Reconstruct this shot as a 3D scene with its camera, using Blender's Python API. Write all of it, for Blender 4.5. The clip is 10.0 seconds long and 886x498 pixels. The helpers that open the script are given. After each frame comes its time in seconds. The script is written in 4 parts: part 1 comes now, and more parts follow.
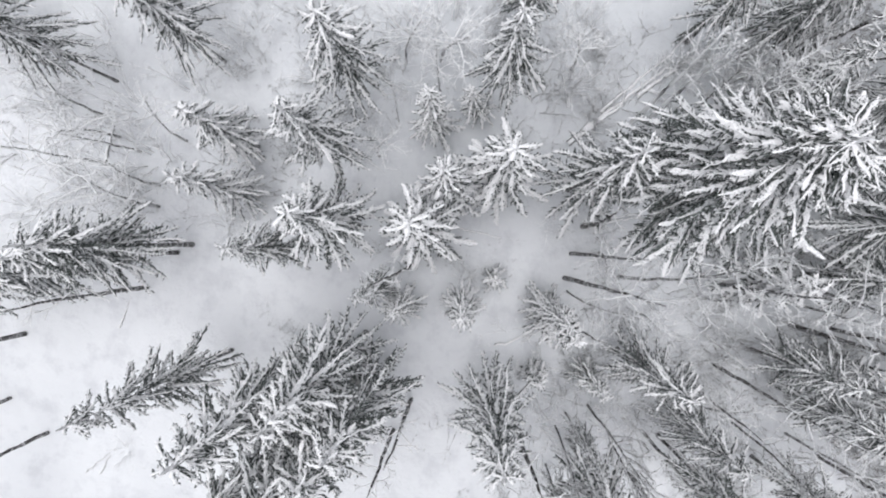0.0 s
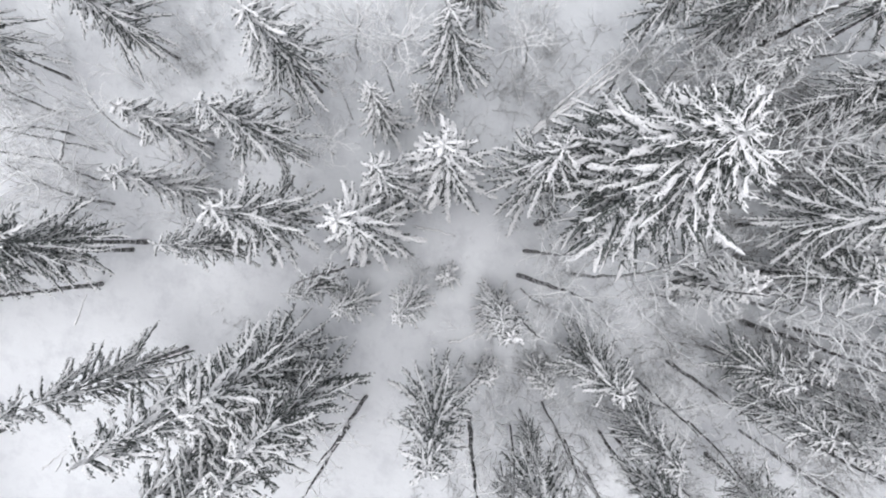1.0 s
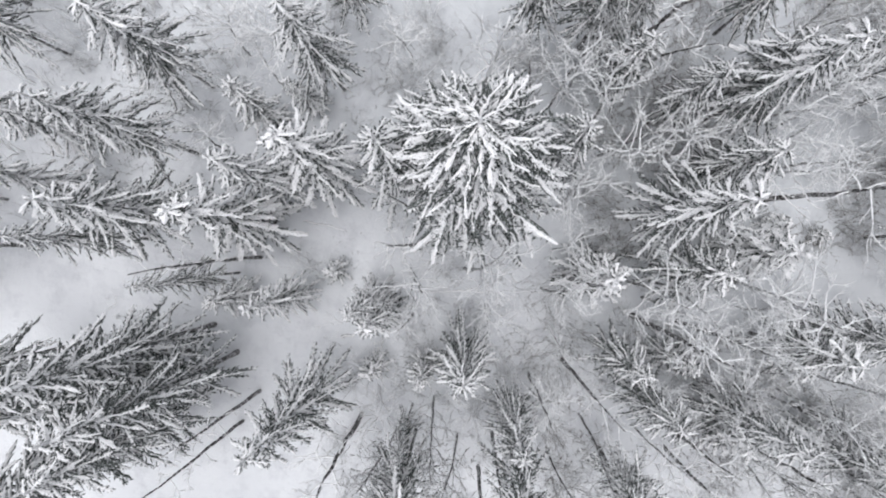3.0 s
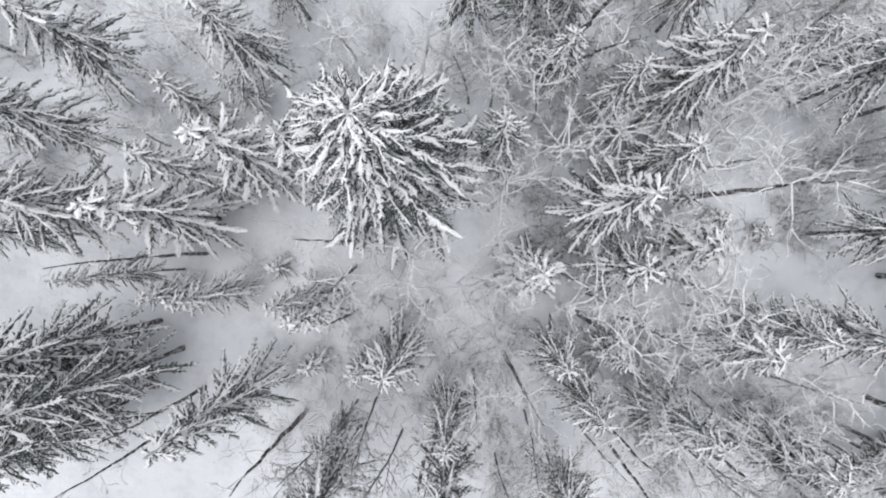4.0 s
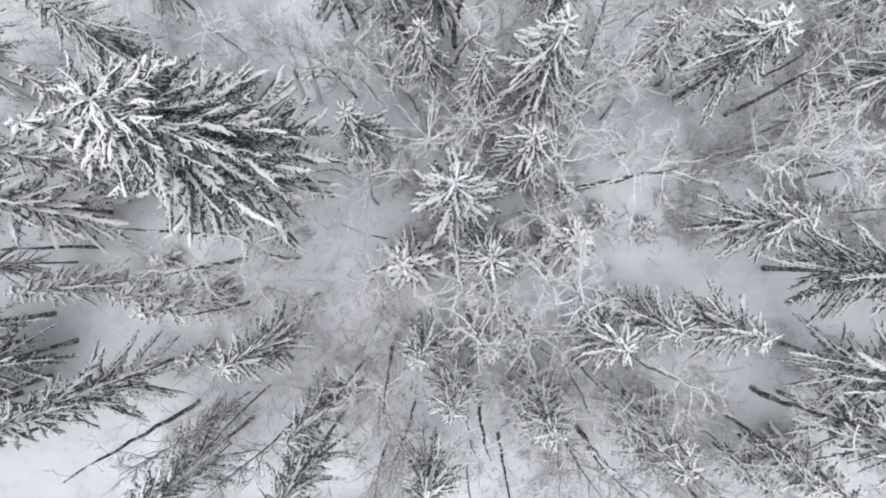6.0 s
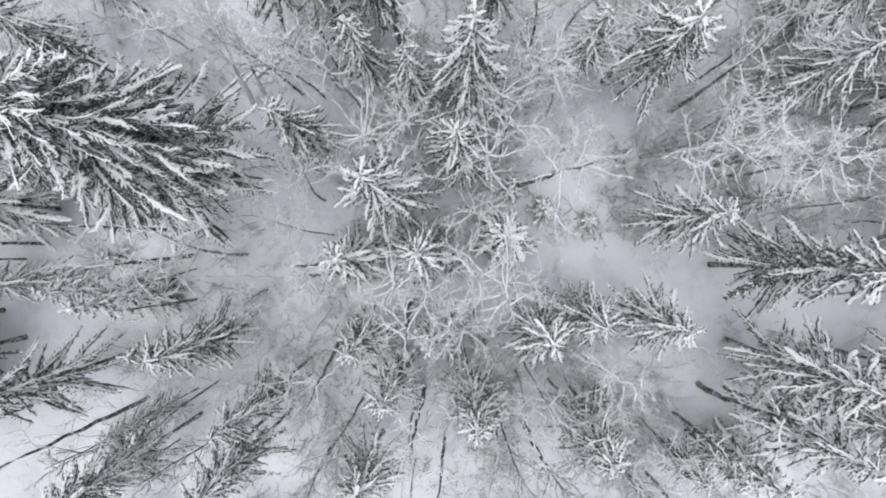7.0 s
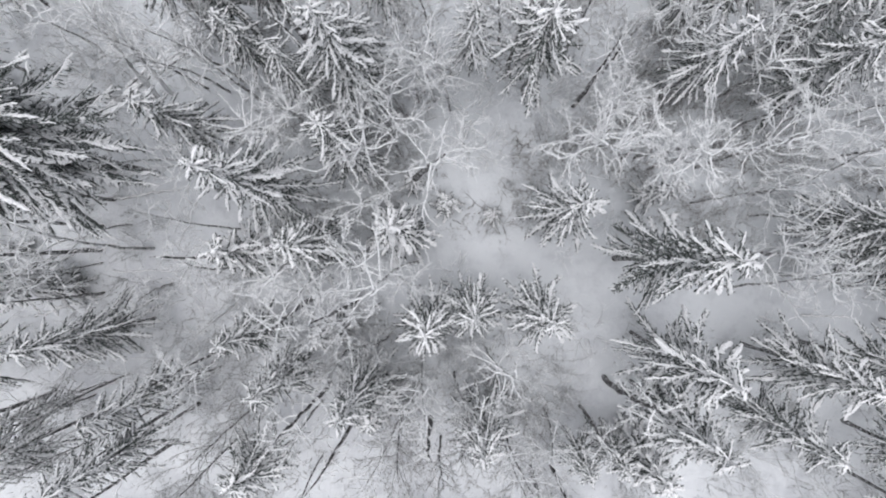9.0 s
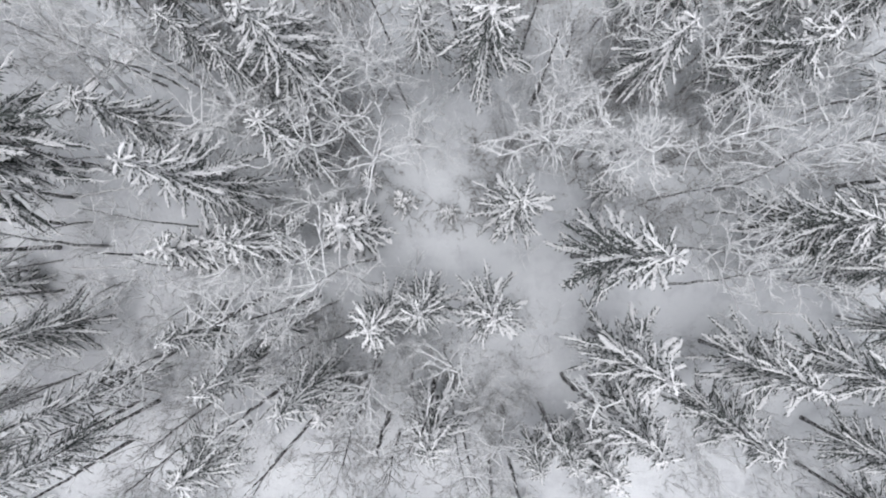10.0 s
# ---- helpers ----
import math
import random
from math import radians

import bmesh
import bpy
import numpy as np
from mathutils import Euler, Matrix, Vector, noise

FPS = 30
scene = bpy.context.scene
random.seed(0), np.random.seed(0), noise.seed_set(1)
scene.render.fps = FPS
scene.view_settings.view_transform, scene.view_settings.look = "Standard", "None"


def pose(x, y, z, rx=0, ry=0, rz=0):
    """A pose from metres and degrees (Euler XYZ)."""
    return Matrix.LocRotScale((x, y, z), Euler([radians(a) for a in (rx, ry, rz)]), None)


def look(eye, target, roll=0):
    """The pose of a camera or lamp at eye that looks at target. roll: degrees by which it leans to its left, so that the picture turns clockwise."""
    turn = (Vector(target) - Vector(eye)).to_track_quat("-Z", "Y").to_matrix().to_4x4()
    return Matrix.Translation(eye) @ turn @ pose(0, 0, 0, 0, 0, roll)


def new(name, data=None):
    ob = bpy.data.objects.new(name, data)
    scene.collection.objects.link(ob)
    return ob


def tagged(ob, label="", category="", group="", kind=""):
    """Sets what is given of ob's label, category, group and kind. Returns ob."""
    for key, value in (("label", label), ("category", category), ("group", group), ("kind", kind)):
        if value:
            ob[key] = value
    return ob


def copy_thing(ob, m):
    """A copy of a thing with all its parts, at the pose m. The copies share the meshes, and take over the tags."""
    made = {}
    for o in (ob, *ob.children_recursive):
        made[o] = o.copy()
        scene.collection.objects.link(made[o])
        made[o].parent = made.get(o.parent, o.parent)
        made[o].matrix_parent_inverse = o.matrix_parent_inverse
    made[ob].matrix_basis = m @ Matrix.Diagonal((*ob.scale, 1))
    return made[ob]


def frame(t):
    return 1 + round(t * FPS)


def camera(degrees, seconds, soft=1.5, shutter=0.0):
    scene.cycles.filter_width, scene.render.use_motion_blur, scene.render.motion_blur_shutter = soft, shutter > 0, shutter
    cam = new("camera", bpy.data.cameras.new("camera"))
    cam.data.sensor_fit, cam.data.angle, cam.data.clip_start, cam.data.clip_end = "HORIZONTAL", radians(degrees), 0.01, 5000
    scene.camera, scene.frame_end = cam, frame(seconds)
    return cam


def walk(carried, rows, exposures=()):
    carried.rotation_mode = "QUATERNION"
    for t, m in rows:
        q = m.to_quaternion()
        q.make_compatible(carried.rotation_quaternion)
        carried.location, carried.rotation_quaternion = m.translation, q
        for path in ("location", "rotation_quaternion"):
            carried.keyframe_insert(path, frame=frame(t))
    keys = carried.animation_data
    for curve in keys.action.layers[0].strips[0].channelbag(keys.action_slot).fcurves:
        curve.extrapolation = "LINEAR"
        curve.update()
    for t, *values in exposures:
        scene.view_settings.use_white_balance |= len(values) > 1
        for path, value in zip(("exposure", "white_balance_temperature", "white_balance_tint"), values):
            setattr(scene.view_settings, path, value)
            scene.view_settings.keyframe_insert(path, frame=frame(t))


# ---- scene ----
cam = camera(72.0, 10.0, 1.95)
METRES, EYE, TILT, LEAN, TURN = 34.9, 42.0, -90.6, 2.0, 0.0
ROWS = [
    (0.0, 0.0000, 0.0000, 0.0000, 0.000, 0.000, 0.000),
    (0.5, 0.0421, -0.0005, -0.0027, 0.019, 0.006, -0.020),
    (1.0, 0.0897, -0.0018, -0.0056, -0.000, 0.025, -0.020),
    (1.5, 0.1404, -0.0029, -0.0083, -0.025, 0.056, -0.000),
    (2.0, 0.1929, -0.0042, -0.0112, -0.056, 0.086, 0.020),
    (2.5, 0.2464, -0.0054, -0.0148, -0.068, 0.123, 0.050),
    (4.0, 0.4088, -0.0107, -0.0259, -0.111, 0.148, 0.060),
    (4.5, 0.4631, -0.0138, -0.0300, -0.123, 0.160, 0.040),
    (5.0, 0.5170, -0.0164, -0.0329, -0.154, 0.136, 0.060),
    (5.5, 0.5711, -0.0190, -0.0363, -0.173, 0.148, 0.080),
    (7.0, 0.7301, -0.0255, -0.0473, -0.179, 0.160, 0.120),
    (7.5, 0.7797, -0.0271, -0.0509, -0.179, 0.160, 0.100),
    (8.0, 0.8266, -0.0279, -0.0554, -0.216, 0.185, 0.110),
    (8.5, 0.8718, -0.0287, -0.0584, -0.241, 0.179, 0.120),
    (9.0, 0.9158, -0.0302, -0.0598, -0.259, 0.167, 0.130),
    (9.5, 0.9577, -0.0321, -0.0620, -0.278, 0.148, 0.130),
    (10.0, 0.9976, -0.0340, -0.0649, -0.290, 0.148, 0.130),
]
EXPOSURES = [(0.0, 0.79, 6260, 11), (2.5, 0.78, 6260, 11), (5.0, 0.77, 6220, 11), (10.0, 0.71, 6220, 11)]
walk(cam, [(t, pose(0, 0, EYE, TILT, LEAN, TURN) @ pose(METRES * x, METRES * y, METRES * z, 90 + pitch, roll, yaw)) for t, x, y, z, yaw, pitch, roll in ROWS], EXPOSURES)

# ---- daylight: an even overcast winter sky ----
world = bpy.data.worlds.new("sky")
scene.world = world
world.use_nodes = True
wn, wl = world.node_tree.nodes, world.node_tree.links
sky = wn.new("ShaderNodeTexSky")
sky.sky_type = "NISHITA"
sky.sun_disc = False
sky.sun_elevation, sky.sun_rotation = radians(79), radians(195)
sky.dust_density, sky.air_density, sky.ozone_density = 5.0, 1.0, 1.0
grey = wn.new("ShaderNodeHueSaturation")
grey.inputs["Saturation"].default_value = 0.30
wl.new(sky.outputs["Color"], grey.inputs["Color"])
wl.new(grey.outputs["Color"], wn["Background"].inputs["Color"])
wn["Background"].inputs["Strength"].default_value = 0.042
sun = new("sun", bpy.data.lights.new("sun", "SUN"))
sun.data.energy, sun.data.angle, sun.data.color = 1.5, radians(62), (1.0, 0.99, 0.98)
sun.matrix_world = look((0, 0, 60), (3, -3, 0))


# ---- materials ----
def node_material(name):
    m = bpy.data.materials.new(name)
    m.use_nodes = True
    return m, m.node_tree.nodes, m.node_tree.links, m.node_tree.nodes["Principled BSDF"]


def ramp_of(n, stops):
    r = n.new("ShaderNodeValToRGB")
    while len(r.color_ramp.elements) < len(stops):
        r.color_ramp.elements.new(0.5)
    for e, (p, c) in zip(r.color_ramp.elements, stops):
        e.position, e.color = p, (*c, 1)
    return r


def noise_of(n, l, scale, detail=4.0, rough=0.55, coords="Object"):
    t = n.new("ShaderNodeTexCoord")
    x = n.new("ShaderNodeTexNoise")
    x.inputs["Scale"].default_value, x.inputs["Detail"].default_value, x.inputs["Roughness"].default_value = scale, detail, rough
    l.new(t.outputs[coords], x.inputs["Vector"])
    return x


def bump_of(n, l, height, strength, distance, bsdf):
    b = n.new("ShaderNodeBump")
    b.inputs["Strength"].default_value, b.inputs["Distance"].default_value = strength, distance
    l.new(height, b.inputs["Height"])
    l.new(b.outputs["Normal"], bsdf.inputs["Normal"])


def snow_ground_material():
    m, n, l, b = node_material("ground_snow")
    big = noise_of(n, l, 0.16, 5.0)
    r = ramp_of(n, [(0.3, (0.64, 0.65, 0.67)), (0.7, (0.73, 0.74, 0.755))])
    l.new(big.outputs["Fac"], r.inputs["Fac"])
    # twigs, needles and bark crumbs scattered over the snow
    fine = noise_of(n, l, 5.5, 7.0, 0.75)
    litter = ramp_of(n, [(0.62, (0, 0, 0)), (0.76, (1, 1, 1))])
    l.new(fine.outputs["Fac"], litter.inputs["Fac"])
    where = noise_of(n, l, 0.11, 3.0)
    wr = ramp_of(n, [(0.45, (0, 0, 0)), (0.68, (1, 1, 1))])
    l.new(where.outputs["Fac"], wr.inputs["Fac"])
    k = n.new("ShaderNodeMath")
    k.operation = "MULTIPLY"
    l.new(litter.outputs["Color"], k.inputs[0])
    l.new(wr.outputs["Color"], k.inputs[1])
    k2 = n.new("ShaderNodeMath")
    k2.operation, k2.inputs[1].default_value = "MULTIPLY", 0.55
    l.new(k.outputs[0], k2.inputs[0])
    mix = n.new("ShaderNodeMix")
    mix.data_type = "RGBA"
    l.new(k2.outputs[0], mix.inputs["Factor"])
    l.new(r.outputs["Color"], mix.inputs["A"])
    mix.inputs["B"].default_value = (0.30, 0.29, 0.28, 1)
    patch = noise_of(n, l, 0.55, 6.0, 0.65)
    pr = ramp_of(n, [(0.50, (1, 1, 1)), (0.66, (0.87, 0.87, 0.88))])
    l.new(patch.outputs["Fac"], pr.inputs["Fac"])
    both = n.new("ShaderNodeMix")
    both.data_type, both.blend_type = "RGBA", "MULTIPLY"
    both.inputs["Factor"].default_value = 1.0
    l.new(mix.outputs["Result"], both.inputs["A"])
    l.new(pr.outputs["Color"], both.inputs["B"])
    # dense wood's shade painted into the snow colour: none south-west, greyer to the north-east
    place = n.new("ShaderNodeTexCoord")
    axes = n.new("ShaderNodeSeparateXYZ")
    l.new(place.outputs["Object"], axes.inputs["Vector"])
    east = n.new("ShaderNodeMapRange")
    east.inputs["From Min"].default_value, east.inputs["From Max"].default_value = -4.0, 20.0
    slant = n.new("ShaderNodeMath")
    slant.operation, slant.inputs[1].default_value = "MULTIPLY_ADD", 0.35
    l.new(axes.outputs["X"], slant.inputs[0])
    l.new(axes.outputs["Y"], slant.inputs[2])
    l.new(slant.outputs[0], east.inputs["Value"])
    wood_shade = ramp_of(n, [(0.0, (1.0, 1.0, 1.0)), (1.0, (0.83, 0.84, 0.845))])
    l.new(east.outputs["Result"], wood_shade.inputs["Fac"])
    shaded_snow = n.new("ShaderNodeMix")
    shaded_snow.data_type, shaded_snow.blend_type = "RGBA", "MULTIPLY"
    shaded_snow.inputs["Factor"].default_value = 1.0
    l.new(both.outputs["Result"], shaded_snow.inputs["A"])
    l.new(wood_shade.outputs["Color"], shaded_snow.inputs["B"])
    l.new(shaded_snow.outputs["Result"], b.inputs["Base Color"])
    b.inputs["Roughness"].default_value = 0.85
    soft = noise_of(n, l, 0.9, 6.0, 0.6)
    bump_of(n, l, soft.outputs["Fac"], 0.55, 0.35, b)
    return m


def tree_snow_material():
    m, n, l, b = node_material("branch_snow")
    x = noise_of(n, l, 13.0, 4.0, 0.75)
    r = ramp_of(n, [(0.33, (0.15, 0.156, 0.153)), (0.39, (0.72, 0.725, 0.73)), (0.46, (0.90, 0.895, 0.90))])
    l.new(x.outputs["Fac"], r.inputs["Fac"])
    l.new(r.outputs["Color"], b.inputs["Base Color"])
    b.inputs["Roughness"].default_value = 0.8
    y = noise_of(n, l, 14.0, 3.0)
    bump_of(n, l, y.outputs["Fac"], 0.6, 0.06, b)
    return m


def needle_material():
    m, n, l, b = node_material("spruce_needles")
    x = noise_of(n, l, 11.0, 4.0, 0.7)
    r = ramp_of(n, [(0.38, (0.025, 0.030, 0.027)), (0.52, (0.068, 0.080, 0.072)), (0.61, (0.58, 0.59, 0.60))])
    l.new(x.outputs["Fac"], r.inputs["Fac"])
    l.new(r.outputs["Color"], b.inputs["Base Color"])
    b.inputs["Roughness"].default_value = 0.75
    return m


def bark_material(name, dark, pale, low, high):
    m, n, l, b = node_material(name)
    x = noise_of(n, l, 3.2, 6.0, 0.75)
    r = ramp_of(n, [(low, dark), (high, pale)])
    l.new(x.outputs["Fac"], r.inputs["Fac"])
    l.new(r.outputs["Color"], b.inputs["Base Color"])
    b.inputs["Roughness"].default_value = 0.9
    y = noise_of(n, l, 22.0, 4.0)
    bump_of(n, l, y.outputs["Fac"], 0.7, 0.03, b)
    return m


def frost_material():
    m, n, l, b = node_material("frosted_twigs")
    x = noise_of(n, l, 4.0, 4.0, 0.7)
    r = ramp_of(n, [(0.28, (0.30, 0.29, 0.285)), (0.40, (0.72, 0.72, 0.73)), (0.50, (0.88, 0.885, 0.89))])
    l.new(x.outputs["Fac"], r.inputs["Fac"])
    l.new(r.outputs["Color"], b.inputs["Base Color"])
    b.inputs["Roughness"].default_value = 0.85
    return m


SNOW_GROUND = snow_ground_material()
SNOW = tree_snow_material()
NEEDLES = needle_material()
PALE_BARK = bark_material("pale_bark", (0.13, 0.125, 0.12), (0.70, 0.70, 0.71), 0.42, 0.56)
BARK = bark_material("dark_bark", (0.060, 0.055, 0.052), (0.66, 0.66, 0.67), 0.46, 0.60)
WHITE_BARK = bark_material("snow_plastered_bark", (0.42, 0.41, 0.40), (0.92, 0.925, 0.93), 0.26, 0.40)
FROST = frost_material()
BRUSH = bark_material("rimed_brush", (0.30, 0.295, 0.29), (0.76, 0.765, 0.775), 0.38, 0.58)
THICKET = bark_material("brown_brush", (0.20, 0.185, 0.175), (0.58, 0.575, 0.575), 0.45, 0.62)


# ---- the ground: one snow sheet that reaches the horizon ----
def ground_height(x, y):
    base = 0.5 + 0.05 * max(-40.0, min(40.0, y)) - 0.022 * max(-60.0, min(90.0, x))
    fade = max(0.0, 1.0 - max(0.0, abs(x - 18) - 70) / 60 - max(0.0, abs(y) - 45) / 60)
    a = noise.noise((x * 0.11, y * 0.11, 3.1)) * 0.35 + noise.noise((x * 0.42, y * 0.42, 7.7)) * 0.14
    return base + a * fade


def steps(lo, hi, step, far):
    inner = list(np.arange(lo, hi + step / 2, step))
    out, d = [], step
    while d < far:
        d *= 1.6
        out.append(d)
    return [lo - d for d in reversed(out)] + inner + [hi + d for d in out]


def build_ground():
    xs, ys = steps(-46, 84, 0.8, 3000), steps(-32, 32, 0.8, 3000)
    verts = [(x, y, ground_height(x, y)) for y in ys for x in xs]
    w = len(xs)
    faces = [(j * w + i, j * w + i + 1, (j + 1) * w + i + 1, (j + 1) * w + i) for j in range(len(ys) - 1) for i in range(w - 1)]
    me = bpy.data.meshes.new("ground")
    me.from_pydata(verts, [], faces)
    me.polygons.foreach_set("use_smooth", [True] * len(me.polygons))
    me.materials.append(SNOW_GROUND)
    return tagged(new("ground", me), "undulating forest floor under deep fresh snow", "snow ground", kind="structure")


build_ground()


# ---- shapes ----
class Shape:
    """Vertices and faces of one part, gathered and then linked as one mesh."""

    def __init__(self):
        self.v, self.f, self.m, self.now = [], [], [], 0

    def tube(self, pts, radii, sides=5, flat=1.0, spin=0.0):
        """A tube along pts; flat squeezes it in height."""
        first = len(self.v)
        n = len(pts)
        for i, p in enumerate(pts):
            a, b = pts[max(i - 1, 0)], pts[min(i + 1, n - 1)]
            d = (b - a).normalized()
            u = d.cross(Vector((0, 0, 1)))
            if u.length < 0.05:
                u = Vector((1, 0, 0))
            u.normalize()
            w = u.cross(d) * flat
            for k in range(sides):
                t = spin + 2 * math.pi * k / sides
                self.v.append(p + (u * math.cos(t) + w * math.sin(t)) * radii[i])
        for i in range(n - 1):
            for k in range(sides):
                a, b = first + i * sides + k, first + i * sides + (k + 1) % sides
                self.f.append((a, b, b + sides, a + sides))
        self.f.append(tuple(first + (n - 1) * sides + k for k in range(sides)))
        self.m += [self.now] * ((n - 1) * sides + 1)

    def spike(self, a, b, r, lift=0.0):
        """A three-sided spindle from a to b, widest near its middle: a small twig or a lobe of snow."""
        d = b - a
        u = d.cross(Vector((0, 0, 1)))
        if u.length < 1e-4:
            u = Vector((1, 0, 0))
        u.normalize()
        m = a + d * 0.45
        first = len(self.v)
        self.v += [a, m - u * r, m + u * r, m + Vector((0, 0, r * 1.1 + lift)), b]
        self.f += [(first, first + 1, first + 3), (first, first + 3, first + 2), (first + 1, first + 4, first + 3),
                   (first + 2, first + 3, first + 4)]
        self.m += [self.now] * 4

    def spray(self, a, b, width, drop):
        """A flat drooping needle spray from a to b: a folded kite with a notched rim."""
        d = b - a
        u = d.cross(Vector((0, 0, 1)))
        if u.length < 1e-4:
            u = Vector((1, 0, 0))
        u.normalize()
        down = Vector((0, 0, -drop))
        first = len(self.v)
        self.v += [a, a + d * 0.4 + u * width + down, a + d * 0.55 + u * width * 0.45, a + d * 0.75 + u * width * 0.8 + down,
                   b, a + d * 0.75 - u * width * 0.8 + down, a + d * 0.55 - u * width * 0.45, a + d * 0.4 - u * width + down]
        self.f += [(first, first + 1, first + 2), (first + 2, first + 3, first + 4), (first, first + 2, first + 4),
                   (first, first + 4, first + 6), (first + 4, first + 5, first + 6), (first, first + 6, first + 7)]
        self.m += [self.now] * 6

    def kite(self, a, b, width, drop):
        """A small folded needle twig."""
        d = b - a
        u = d.cross(Vector((0, 0, 1)))
        if u.length < 1e-4:
            u = Vector((1, 0, 0))
        u.normalize()
        c = a + d * 0.6 + Vector((0, 0, -drop))
        first = len(self.v)
        self.v += [a, c + u * width, b, c - u * width]
        self.f += [(first, first + 1, first + 2), (first, first + 2, first + 3)]
        self.m += [self.now] * 2

    def cone(self, a, b, r):
        """A bare twig: a thin three-sided point from a to b."""
        d = b - a
        u = d.orthogonal().normalized()
        w = u.cross(d).normalized()
        first = len(self.v)
        self.v += [a + u * r, a - u * r * 0.5 + w * r * 0.87, a - u * r * 0.5 - w * r * 0.87, b]
        self.f += [(first, first + 1, first + 3), (first + 1, first + 2, first + 3), (first + 2, first, first + 3)]
        self.m += [self.now] * 3

    def mesh(self, name, material, smooth=True, second=None):
        me = bpy.data.meshes.new(name)
        me.from_pydata(self.v, [], self.f)
        if second:
            me.polygons.foreach_set("material_index", self.m)
        if smooth:
            me.polygons.foreach_set("use_smooth", [True] * len(me.polygons))
        me.materials.append(material)
        if second:
            me.materials.append(second)
        return me


def part(name, shape, material, parent, label="", smooth=True, second=None):
    ob = new(name, shape.mesh(name, material, smooth, second))
    ob.parent = parent
    return tagged(ob, label)


def trunk_shape(rng, h, r0, bend=0.12, sides=7):
    s = Shape()
    n = 9
    ax, ay = rng.uniform(-1, 1), rng.uniform(-1, 1)
    pts = [Vector((bend * ax * math.sin(2.2 * k / n), bend * ay * math.sin(3.0 * k / n), h * k / n - (0.3 if k == 0 else 0))) for k in range(n + 1)]
    s.tube(pts, [r0 * (1.25 if k == 0 else 1) * (1 - k / n) ** 1.4 + 0.012 for k in range(n + 1)], sides)
    return s


# ---- spruces ----
def build_bough(s, rng, reach, z, t, u, snow, droop, plush=1.0, step=0.13, ragged=0.0):
    """One bough at the height z in the direction t: a dark fringe of hanging needle twigs, and the ridge of snow along its back."""
    out, side = Vector((math.cos(t), math.sin(t), 0)), Vector((-math.sin(t), math.cos(t), 0))
    rise, sag = -0.12 - droop + 0.75 * u ** 2 + rng.uniform(-0.15, 0.12), 0.36 + 0.22 * (1 - u)
    curl, sway = rng.uniform(0.05, 0.22), rng.uniform(-0.24, 0.24) * (1 + 1.4 * ragged)

    def at(q):
        return out * (reach * q) + side * (sway * reach * q * q) + Vector((0, 0, z + reach * (rise * q - sag * q * q + curl * q ** 4)))

    s.now = 0
    s.spray(at(0.05), at(0.6), 0.05 + 0.02 * reach, 0.10)
    s.spray(at(0.42), at(1.0), 0.05 + 0.02 * reach, 0.10)
    twigs = max(4, int(reach / step))
    up = Vector((0, 0, 0.03))
    laden = rng.random() < snow or u > 0.8
    fat = plush * rng.uniform(0.033, 0.056) * min(1.2, 0.6 + 0.25 * reach) * (1 + 0.6 * u ** 2 * (1 - ragged) / max(1.0, plush)) * (1 + ragged * rng.uniform(-0.35, 0.6))
    phase, waves = rng.uniform(0, 6.3), rng.uniform(4, 9)

    def load(q):
        """How much snow has stayed on the bough there: it lies in lumps, with thin stretches between."""
        return 0.62 - 0.10 * ragged + (0.36 + 0.10 * ragged) * math.sin(phase + waves * (1 + 0.8 * ragged) * q)

    for j in range(twigs):
        q = 0.12 + 0.86 * (j + rng.random() * 0.8) / twigs
        a = at(q)
        for sgn in (-1, 1):
            ln = (0.15 + 0.13 * reach * (1 - q) ** 0.7) * rng.uniform(0.55, 1.4)
            b = a + out * ln * rng.uniform(0.45, 0.95) + side * sgn * ln * rng.uniform(0.35, 0.85) + Vector((0, 0, -ln * rng.uniform(0.3, 1.0)))
            s.now = 0
            s.kite(a, b, 0.022 + 0.055 * ln, 0.02 + 0.05 * ln)
            if rng.random() < (0.15 + 0.25 * ragged + 0.65 * load(q) if laden else 0.2):
                s.now = 1
                s.spike(a + up, a + (b - a) * rng.uniform(0.5, 1.0) + up * 1.5, fat * rng.uniform(0.6, 1.15) * (0.6 + 0.5 * load(q)))
    if laden:
        s.now = 1
        qa, qb = rng.uniform(0.03, 0.18) + ragged * rng.uniform(0.0, 0.4) if u < 0.8 else 0.02, 1.03
        segs = max(4, min(14, int((qb - qa) * reach / 0.16)))
        pts, radii = [], []
        for i in range(segs + 1):
            q = qa + (qb - qa) * i / segs
            pts.append(at(q) + up + side * rng.uniform(-0.5, 0.5) * fat * (1 + ragged))
            radii.append(fat * (0.35 + 0.85 * load(q)) * (0.5 if i in (0, segs) else rng.uniform(0.55, 1.2)))
        s.tube(pts, radii, 5, 0.75, rng.uniform(0, 1))


